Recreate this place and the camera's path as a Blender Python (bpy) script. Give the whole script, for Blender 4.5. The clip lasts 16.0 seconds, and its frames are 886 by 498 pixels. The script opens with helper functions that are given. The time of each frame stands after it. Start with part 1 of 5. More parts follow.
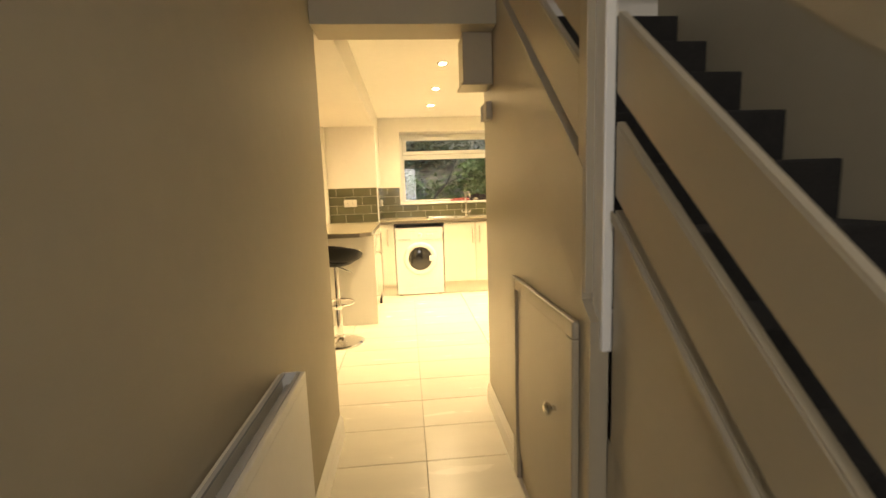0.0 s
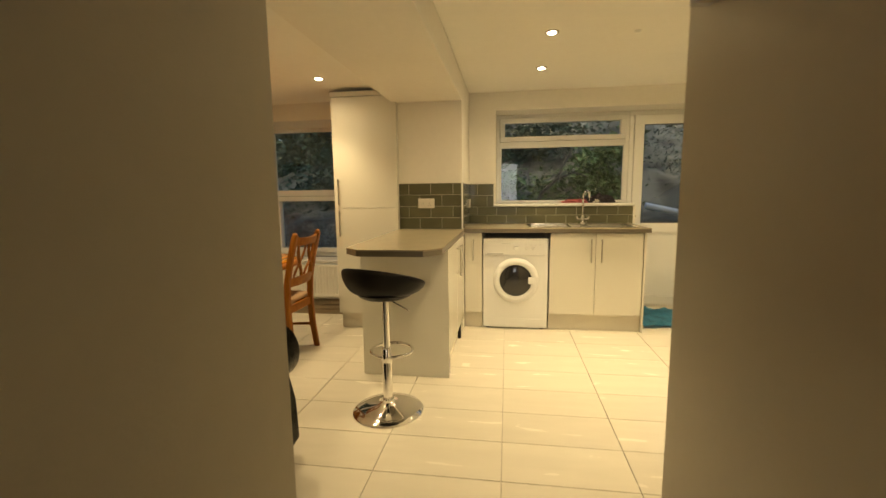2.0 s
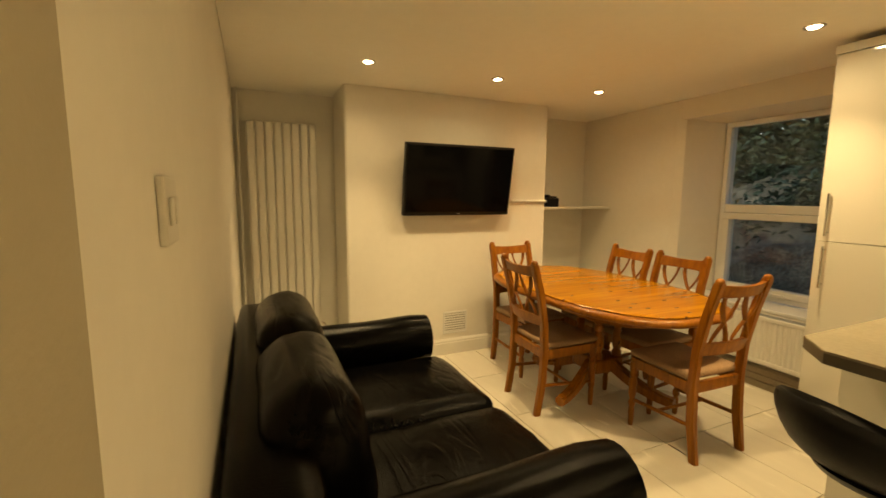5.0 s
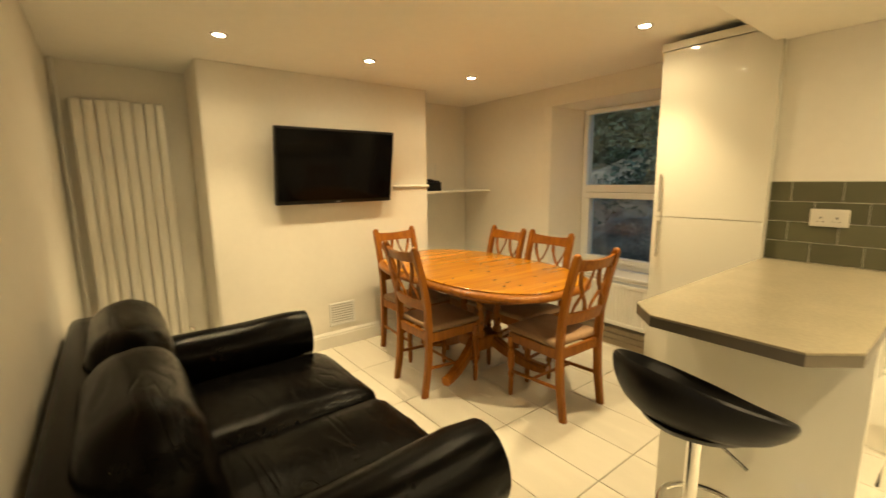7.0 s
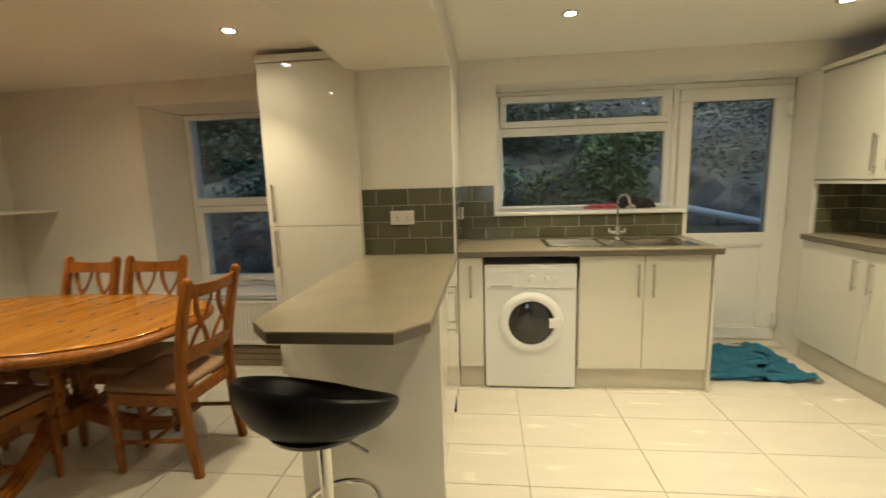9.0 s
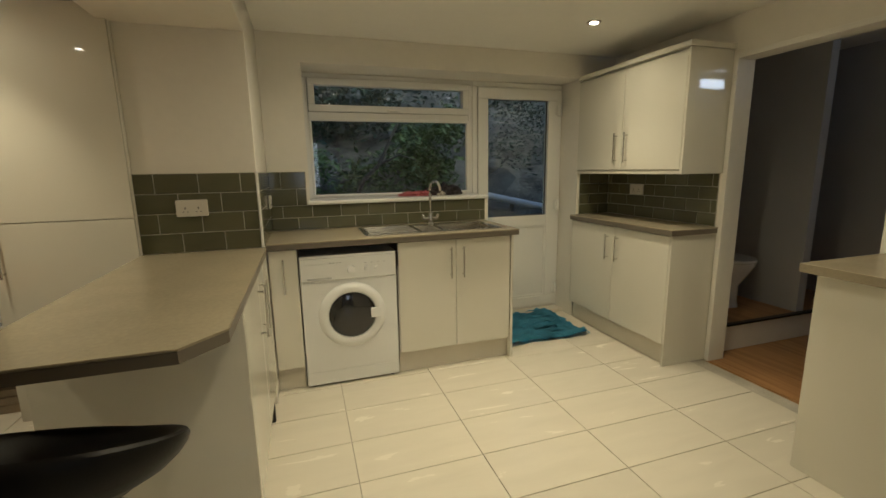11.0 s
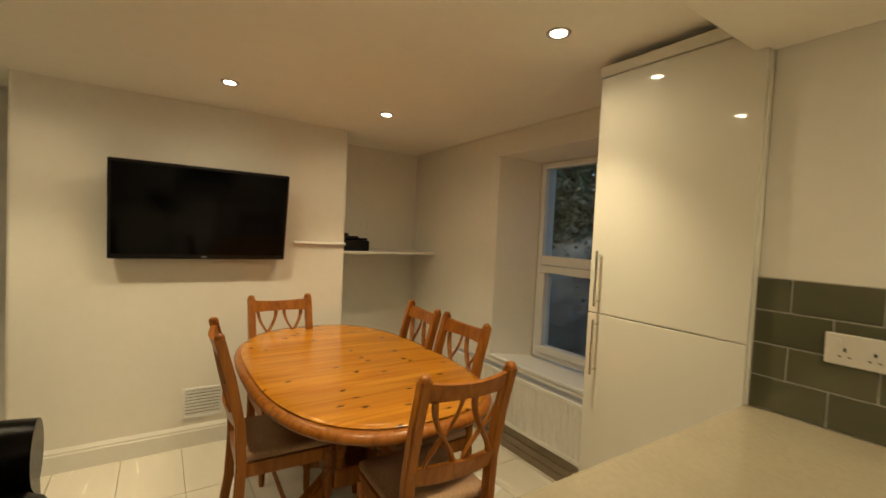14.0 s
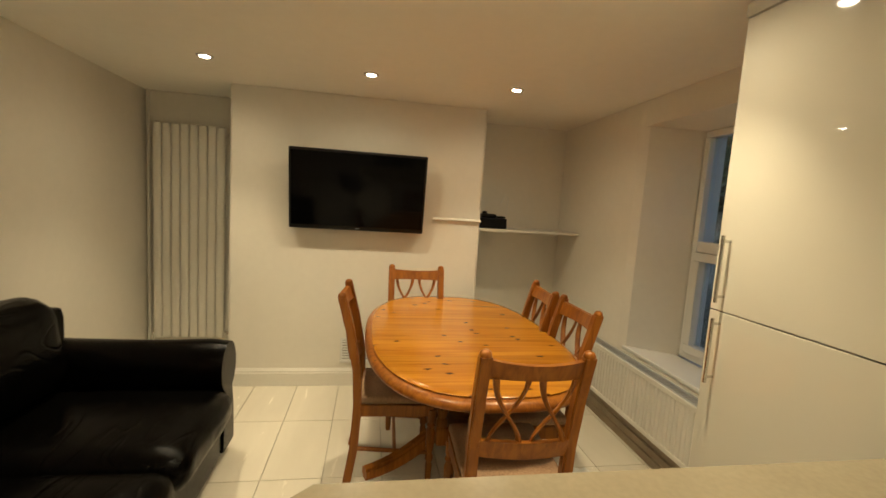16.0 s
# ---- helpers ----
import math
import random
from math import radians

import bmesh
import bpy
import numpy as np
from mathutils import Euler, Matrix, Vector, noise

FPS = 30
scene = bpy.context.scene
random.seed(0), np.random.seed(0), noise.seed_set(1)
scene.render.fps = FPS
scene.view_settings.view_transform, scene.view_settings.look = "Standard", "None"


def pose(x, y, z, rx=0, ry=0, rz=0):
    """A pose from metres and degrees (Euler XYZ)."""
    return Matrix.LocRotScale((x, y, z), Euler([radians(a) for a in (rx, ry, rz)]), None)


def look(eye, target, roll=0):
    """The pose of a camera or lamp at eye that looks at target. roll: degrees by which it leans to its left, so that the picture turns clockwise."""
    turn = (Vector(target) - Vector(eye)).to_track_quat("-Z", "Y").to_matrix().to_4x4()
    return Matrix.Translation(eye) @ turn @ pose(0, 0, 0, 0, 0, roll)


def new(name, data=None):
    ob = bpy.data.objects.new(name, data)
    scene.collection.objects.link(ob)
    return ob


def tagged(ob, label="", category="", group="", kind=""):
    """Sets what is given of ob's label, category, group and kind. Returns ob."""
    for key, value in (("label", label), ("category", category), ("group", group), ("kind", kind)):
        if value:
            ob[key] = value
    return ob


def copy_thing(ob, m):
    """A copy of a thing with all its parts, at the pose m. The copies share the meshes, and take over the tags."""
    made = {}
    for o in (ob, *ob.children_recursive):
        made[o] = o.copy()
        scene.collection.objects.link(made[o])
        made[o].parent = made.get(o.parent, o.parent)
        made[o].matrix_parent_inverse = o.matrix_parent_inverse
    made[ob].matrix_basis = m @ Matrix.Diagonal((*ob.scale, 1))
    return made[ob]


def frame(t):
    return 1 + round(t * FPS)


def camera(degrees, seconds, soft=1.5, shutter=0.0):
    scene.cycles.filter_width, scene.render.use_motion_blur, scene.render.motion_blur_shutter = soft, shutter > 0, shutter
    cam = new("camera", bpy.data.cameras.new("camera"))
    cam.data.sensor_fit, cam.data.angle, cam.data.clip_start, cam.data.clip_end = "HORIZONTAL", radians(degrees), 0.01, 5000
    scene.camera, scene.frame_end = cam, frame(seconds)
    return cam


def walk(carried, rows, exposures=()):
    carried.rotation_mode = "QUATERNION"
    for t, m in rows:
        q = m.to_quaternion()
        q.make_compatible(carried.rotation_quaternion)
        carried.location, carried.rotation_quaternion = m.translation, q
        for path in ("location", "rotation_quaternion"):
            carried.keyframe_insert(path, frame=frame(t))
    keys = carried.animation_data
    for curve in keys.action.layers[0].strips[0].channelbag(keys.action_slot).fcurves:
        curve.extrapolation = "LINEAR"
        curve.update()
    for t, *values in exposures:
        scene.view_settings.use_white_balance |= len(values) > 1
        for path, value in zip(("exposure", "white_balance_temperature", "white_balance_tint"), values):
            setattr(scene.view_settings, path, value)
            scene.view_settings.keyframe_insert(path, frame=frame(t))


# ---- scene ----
cam = camera(91.9, 16.0, soft=1.5, shutter=0.35)
PATH = [
    (0, (0.08, 0.319, 1.264), (0.24, 2.296, 1.004), -2.0),
    (0.5, (0.166, 0.702, 1.271), (0.146, 2.683, 0.995), -2.6),
    (1, (0.191, 1.034, 1.287), (0.11, 3.008, 0.978), -1.8),
    (1.5, (0.192, 1.387, 1.284), (-0.11, 3.351, 1.058), -1.2),
    (2, (0.137, 1.676, 1.271), (-0.157, 3.637, 1.01), -0.7),
    (2.5, (0.07, 2.005, 1.294), (-0.139, 3.975, 1.022), -0.9),
    (3, (0.07, 2.257, 1.302), (-0.33, 4.204, 1.087), -0.9),
    (3.5, (-0.012, 2.412, 1.318), (-0.898, 4.192, 1.102), -1.3),
    (4, (-0.071, 2.499, 1.332), (-1.365, 4.013, 1.153), -1.2),
    (4.5, (-0.097, 2.553, 1.344), (-1.738, 3.678, 1.136), -0.9),
    (4.7, (-0.106, 2.568, 1.366), (-1.846, 3.529, 1.146), 0.2),
    (5.75, (-0.102, 2.622, 1.382), (-1.955, 3.325, 1.09), 0.0),
    (6.8, (-0.092, 2.683, 1.39), (-1.731, 3.784, 1.074), -0.2),
    (7, (-0.086, 2.704, 1.393), (-1.646, 3.913, 1.066), -0.7),
    (7.5, (-0.058, 2.764, 1.39), (-1.361, 4.25, 1.083), -0.3),
    (8, (-0.057, 2.787, 1.383), (-1.051, 4.49, 1.077), -0.4),
    (8.5, (-0.074, 2.817, 1.373), (-0.621, 4.719, 1.078), -1.3),
    (9, (-0.056, 2.862, 1.374), (-0.263, 4.83, 1.075), -1.7),
    (9.5, (-0.012, 2.885, 1.376), (0.202, 4.85, 1.067), -1.7),
    (9.7, (0.012, 2.88, 1.376), (0.374, 4.825, 1.066), -1.2),
    (10.75, (-0.015, 2.945, 1.355), (0.60, 4.81, 1.0), -1.0),
    (11.8, (-0.098, 2.997, 1.335), (0.060, 4.951, 0.943), -1.0),
    (12, (-0.118, 3.066, 1.329), (-0.237, 5.026, 0.952), -1.2),
    (12.5, (-0.109, 3.268, 1.363), (-0.932, 5.068, 1.077), -0.7),
    (13, (-0.195, 3.409, 1.385), (-1.340, 5.03, 1.136), -1.1),
    (13.5, (-0.211, 3.706, 1.419), (-1.626, 5.098, 1.167), 1.3),
    (14, (-0.257, 3.903, 1.442), (-1.921, 5.01, 1.368), 2.8),
    (14.5, (-0.294, 4.06, 1.468), (-2.027, 5.057, 1.419), 3.1),
    (15, (-0.265, 4.112, 1.479), (-2.052, 5.05, 1.35), 3.5),
    (15.5, (-0.206, 4.154, 1.447), (-2.11, 4.739, 1.266), 2.8),
    (16, (-0.109, 4.239, 1.448), (-2.069, 4.575, 1.235), 3.7),
]
EXPOSURES = [
    (0.0, 1.9, 7500, 14), (0.5, 1.5, 7400, 12), (1.0, 1.2, 7200, 12), (1.5, 0.85, 7100, 11), (2.5, 0.45, 7000, 10), (3.0, 0.15, 6900, 10), (3.5, 0.13, 7300, 10), (4.7, 0.66, 8300, 10),
    (7.0, 1.2, 6900, 8), (8.0, 0.92, 6100, 9), (9.0, 0.5, 5600, 9), (9.7, 0.35, 5500, 9), (12.0, -0.45, 5700, 8), (13.5, 0.2, 6100, 9), (14.5, 0.63, 6100, 10), (16.0, 0.62, 6000, 10),
]
walk(cam, [(t, look(eye, target, roll)) for t, eye, target, roll in PATH], EXPOSURES)

# ---- light ----
WARM = (1.0, 0.78, 0.44)
world = bpy.data.worlds.new("dusk")
scene.world = world
world.use_nodes = True
wn = world.node_tree
sky = wn.nodes.new("ShaderNodeTexSky")
sky.sky_type = "NISHITA"
sky.sun_disc = False
sky.sun_elevation = radians(30)
sky.sun_rotation = radians(150)
wn.nodes["Background"].inputs[1].default_value = 0.15
wn.links.new(sky.outputs[0], wn.nodes["Background"].inputs[0])
sun_data = bpy.data.lights.new("low_sun", "SUN")
sun_data.energy, sun_data.angle, sun_data.color = 0.6, radians(25), (1.0, 0.93, 0.85)
sun_ob = new("low_sun", sun_data)
sun_ob.matrix_world = pose(0, 0, 8, 60, 0, 35)

DOWNLIGHTS = [(-2.80, 3.28, 2.171), (-2.80, 4.20, 2.171), (-2.78, 5.10, 2.171), (-1.38, 5.115, 2.19), (-1.40, 4.22, 2.19),
              (0.41, 3.80, 2.245), (0.41, 4.60, 2.245), (0.405, 5.39, 2.245), (1.82, 5.46, 2.245), (1.82, 4.60, 2.245)]
# cone and power: the beam itself and its wide spill; narrower lamps over the table, wider ones in the kitchen
DINING_BEAMS = ((88, 40.0), (166, 6.5))
KITCHEN_BEAMS = ((88, 38.0), (166, 16.0))
for lx, ly, lz in DOWNLIGHTS:
    for cone, watts in (DINING_BEAMS if lx < -1.0 else KITCHEN_BEAMS):
        ld = bpy.data.lights.new("downlight_beam", "SPOT")
        ld.energy, ld.color, ld.spot_size, ld.spot_blend, ld.shadow_soft_size = watts, WARM, radians(cone), 1.0, 0.03
        new("downlight_beam", ld).matrix_world = pose(lx, ly, lz - 0.02)

# daylight through the glazed front door behind the start of the walk
door_light = bpy.data.lights.new("front_door_daylight", "AREA")
door_light.shape, door_light.size, door_light.size_y, door_light.energy, door_light.color = "RECTANGLE", 0.5, 1.1, 4.0, (0.94, 0.96, 1.0)
new("front_door_daylight", door_light).matrix_world = look((0.15, -1.27, 1.5), (0.15, 2.0, 1.3))

# daylight falling down the stairwell from the landing above
landing = bpy.data.lights.new("landing_daylight", "AREA")
landing.shape, landing.size, landing.size_y, landing.energy, landing.color = "RECTANGLE", 0.6, 1.2, 3.0, (0.94, 0.96, 1.0)
new("landing_daylight", landing).matrix_world = pose(1.08, 0.6, 4.28)

# ---- materials ----
def mat(name, color, rough=0.5, metal=0.0, var=0.0, scale=4.0, bump=0.0, bscale=60.0, coat=0.0, spec=0.5, fine=0.0, rvar=0.0):
    """Painted or plain surface: two scales of colour variation, fine relief."""
    m = bpy.data.materials.new(name)
    m.use_nodes = True
    nt = m.node_tree
    b = nt.nodes["Principled BSDF"]
    b.inputs["Base Color"].default_value = (*color, 1)
    b.inputs["Roughness"].default_value = rough
    b.inputs["Metallic"].default_value = metal
    b.inputs["Coat Weight"].default_value = coat
    b.inputs["Coat Roughness"].default_value = 0.03
    b.inputs["Specular IOR Level"].default_value = spec
    co = nt.nodes.new("ShaderNodeTexCoord")
    if var or fine:
        n1 = nt.nodes.new("ShaderNodeTexNoise")
        n1.inputs["Scale"].default_value, n1.inputs["Detail"].default_value = scale, 5
        nt.links.new(co.outputs["Object"], n1.inputs["Vector"])
        n2 = nt.nodes.new("ShaderNodeTexNoise")
        n2.inputs["Scale"].default_value, n2.inputs["Detail"].default_value = scale * 14, 3
        nt.links.new(co.outputs["Object"], n2.inputs["Vector"])
        r1 = nt.nodes.new("ShaderNodeMapRange")
        r1.inputs["From Min"].default_value, r1.inputs["From Max"].default_value = 0.3, 0.7
        r1.inputs["To Min"].default_value, r1.inputs["To Max"].default_value = 1 - var, 1 + var
        nt.links.new(n1.outputs["Fac"], r1.inputs["Value"])
        r2 = nt.nodes.new("ShaderNodeMapRange")
        r2.inputs["From Min"].default_value, r2.inputs["From Max"].default_value = 0.3, 0.7
        r2.inputs["To Min"].default_value, r2.inputs["To Max"].default_value = 1 - fine, 1 + fine
        nt.links.new(n2.outputs["Fac"], r2.inputs["Value"])
        mu = nt.nodes.new("ShaderNodeMath")
        mu.operation = "MULTIPLY"
        nt.links.new(r1.outputs[0], mu.inputs[0])
        nt.links.new(r2.outputs[0], mu.inputs[1])
        mix = nt.nodes.new("ShaderNodeVectorMath")
        mix.operation = "SCALE"
        mix.inputs[0].default_value = color
        nt.links.new(mu.outputs[0], mix.inputs["Scale"])
        nt.links.new(mix.outputs[0], b.inputs["Base Color"])
        if rvar:
            r3 = nt.nodes.new("ShaderNodeMapRange")
            r3.inputs["From Min"].default_value, r3.inputs["From Max"].default_value = 0.3, 0.7
            r3.inputs["To Min"].default_value, r3.inputs["To Max"].default_value = max(0.02, rough - rvar), rough + rvar
            nt.links.new(n1.outputs["Fac"], r3.inputs["Value"])
            nt.links.new(r3.outputs[0], b.inputs["Roughness"])
    if bump:
        n3 = nt.nodes.new("ShaderNodeTexNoise")
        n3.inputs["Scale"].default_value, n3.inputs["Detail"].default_value = bscale, 4
        nt.links.new(co.outputs["Object"], n3.inputs["Vector"])
        bp = nt.nodes.new("ShaderNodeBump")
        bp.inputs["Strength"].default_value, bp.inputs["Distance"].default_value = bump, 0.004
        nt.links.new(n3.outputs["Fac"], bp.inputs["Height"])
        nt.links.new(bp.outputs[0], b.inputs["Normal"])
    return m


def tile_mat(name, color, rough, vary, streak):
    """Glazed or stone-look tile: each piece its own shade, faint drifting veins."""
    m = mat(name, color, rough)
    nt = m.node_tree
    b = nt.nodes["Principled BSDF"]
    oi = nt.nodes.new("ShaderNodeObjectInfo")
    co = nt.nodes.new("ShaderNodeTexCoord")
    off = nt.nodes.new("ShaderNodeVectorMath")
    off.operation = "MULTIPLY_ADD"
    off.inputs[1].default_value = (1, 1, 1)
    mp = nt.nodes.new("ShaderNodeMapping")
    mp.inputs["Scale"].default_value = (2.0, 9.0, 6.0)
    comb = nt.nodes.new("ShaderNodeCombineXYZ")
    mul = nt.nodes.new("ShaderNodeMath")
    mul.operation = "MULTIPLY"
    mul.inputs[1].default_value = 37.0
    nt.links.new(oi.outputs["Random"], mul.inputs[0])
    for k in range(3):
        nt.links.new(mul.outputs[0], comb.inputs[k])
    nt.links.new(co.outputs["Object"], off.inputs[0])
    nt.links.new(comb.outputs[0], off.inputs[2])
    nt.links.new(off.outputs[0], mp.inputs["Vector"])
    n1 = nt.nodes.new("ShaderNodeTexNoise")
    n1.inputs["Scale"].default_value, n1.inputs["Detail"].default_value, n1.inputs["Distortion"].default_value = 1.2, 6, 0.6
    nt.links.new(mp.outputs[0], n1.inputs["Vector"])
    r1 = nt.nodes.new("ShaderNodeMapRange")
    r1.inputs["From Min"].default_value, r1.inputs["From Max"].default_value = 0.3, 0.7
    r1.inputs["To Min"].default_value, r1.inputs["To Max"].default_value = 1 - streak, 1 + streak
    nt.links.new(n1.outputs["Fac"], r1.inputs["Value"])
    r2 = nt.nodes.new("ShaderNodeMapRange")
    r2.inputs["To Min"].default_value, r2.inputs["To Max"].default_value = 1 - vary, 1 + vary
    nt.links.new(oi.outputs["Random"], r2.inputs["Value"])
    mu = nt.nodes.new("ShaderNodeMath")
    mu.operation = "MULTIPLY"
    nt.links.new(r1.outputs[0], mu.inputs[0])
    nt.links.new(r2.outputs[0], mu.inputs[1])
    sc = nt.nodes.new("ShaderNodeVectorMath")
    sc.operation = "SCALE"
    sc.inputs[0].default_value = color
    nt.links.new(mu.outputs[0], sc.inputs["Scale"])
    nt.links.new(sc.outputs[0], b.inputs["Base Color"])
    r3 = nt.nodes.new("ShaderNodeMapRange")
    r3.inputs["To Min"].default_value, r3.inputs["To Max"].default_value = rough * 0.92, rough * 1.12
    nt.links.new(n1.outputs["Fac"], r3.inputs["Value"])
    nt.links.new(r3.outputs[0], b.inputs["Roughness"])
    return m


def wood_mat(name, light, dark, knots=True, rough=0.28, axis=0, gscale=1.0, coat=0.2, board=0.0):
    """Varnished pine: stretched grain, growth bands, scattered dark knots."""
    m = mat(name, light, rough)
    nt = m.node_tree
    b = nt.nodes["Principled BSDF"]
    b.inputs["Coat Weight"].default_value = coat
    b.inputs["Specular IOR Level"].default_value = 0.28
    b.inputs["Coat Roughness"].default_value = 0.12
    co = nt.nodes.new("ShaderNodeTexCoord")
    mp = nt.nodes.new("ShaderNodeMapping")
    s = [26.0 * gscale] * 3
    s[axis] = 1.6 * gscale
    mp.inputs["Scale"].default_value = s
    nt.links.new(co.outputs["Object"], mp.inputs["Vector"])
    n1 = nt.nodes.new("ShaderNodeTexNoise")
    n1.inputs["Scale"].default_value, n1.inputs["Detail"].default_value, n1.inputs["Distortion"].default_value = 1.0, 6, 0.8
    nt.links.new(mp.outputs[0], n1.inputs["Vector"])
    cr = nt.nodes.new("ShaderNodeValToRGB")
    cr.color_ramp.elements[0].position, cr.color_ramp.elements[0].color = 0.3, (*dark, 1)
    cr.color_ramp.elements[1].position, cr.color_ramp.elements[1].color = 0.62, (*light, 1)
    nt.links.new(n1.outputs["Fac"], cr.inputs["Fac"])
    last = cr.outputs["Color"]
    if board:
        # glued boards across the grain, each with a tone of its own
        sx = nt.nodes.new("ShaderNodeSeparateXYZ")
        nt.links.new(co.outputs["Object"], sx.inputs[0])
        dv = nt.nodes.new("ShaderNodeMath")
        dv.operation = "DIVIDE"
        dv.inputs[1].default_value = board
        nt.links.new(sx.outputs[0 if axis == 1 else 1], dv.inputs[0])
        fl = nt.nodes.new("ShaderNodeMath")
        fl.operation = "FLOOR"
        nt.links.new(dv.outputs[0], fl.inputs[0])
        wh = nt.nodes.new("ShaderNodeTexWhiteNoise")
        wh.noise_dimensions = "1D"
        nt.links.new(fl.outputs[0], wh.inputs["W"])
        br_ = nt.nodes.new("ShaderNodeMapRange")
        br_.inputs["To Min"].default_value, br_.inputs["To Max"].default_value = 0.9, 1.07
        nt.links.new(wh.outputs["Value"], br_.inputs["Value"])
        bs_ = nt.nodes.new("ShaderNodeVectorMath")
        bs_.operation = "SCALE"
        nt.links.new(last, bs_.inputs[0])
        nt.links.new(br_.outputs[0], bs_.inputs["Scale"])
        last = bs_.outputs[0]
    if knots:
        mk = nt.nodes.new("ShaderNodeMapping")
        sk = [20.0] * 3
        sk[axis] = 8.5
        mk.inputs["Scale"].default_value = sk
        # knots bend and vary: the lookup is warped by a coarse noise
        kn = nt.nodes.new("ShaderNodeTexNoise")
        kn.inputs["Scale"].default_value, kn.inputs["Detail"].default_value = 9.0, 3
        nt.links.new(co.outputs["Object"], kn.inputs["Vector"])
        kw = nt.nodes.new("ShaderNodeVectorMath")
        kw.operation = "MULTIPLY_ADD"
        kw.inputs[1].default_value = (0.05, 0.05, 0.05)
        nt.links.new(kn.outputs["Color"], kw.inputs[0])
        nt.links.new(co.outputs["Object"], kw.inputs[2])
        nt.links.new(kw.outputs[0], mk.inputs["Vector"])
        vo = nt.nodes.new("ShaderNodeTexVoronoi")
        vo.voronoi_dimensions = "2D" if axis < 2 else "3D"
        vo.inputs["Scale"].default_value, vo.inputs["Randomness"].default_value = 1.0, 1.0
        nt.links.new(mk.outputs[0], vo.inputs["Vector"])
        kr = nt.nodes.new("ShaderNodeValToRGB")
        kr.color_ramp.elements[0].position, kr.color_ramp.elements[0].color = 0.08, (1, 1, 1, 1)
        kr.color_ramp.elements[1].position, kr.color_ramp.elements[1].color = 0.19, (0, 0, 0, 1)
        nt.links.new(vo.outputs["Distance"], kr.inputs["Fac"])
        sep = nt.nodes.new("ShaderNodeSeparateColor")
        nt.links.new(vo.outputs["Color"], sep.inputs["Color"])
        gt = nt.nodes.new("ShaderNodeMath")
        gt.operation = "GREATER_THAN"
        gt.inputs[1].default_value = 0.83
        nt.links.new(sep.outputs[0], gt.inputs[0])
        mm = nt.nodes.new("ShaderNodeMath")
        mm.operation = "MULTIPLY"
        nt.links.new(kr.outputs["Color"], mm.inputs[0])
        nt.links.new(gt.outputs[0], mm.inputs[1])
        mx = nt.nodes.new("ShaderNodeMix")
        mx.data_type = "RGBA"
        nt.links.new(mm.outputs[0], mx.inputs["Factor"])
        nt.links.new(last, mx.inputs["A"])
        mx.inputs["B"].default_value = (dark[0] * 0.25, dark[1] * 0.18, dark[2] * 0.15, 1)
        last = mx.outputs["Result"]
    nt.links.new(last, b.inputs["Base Color"])
    return m


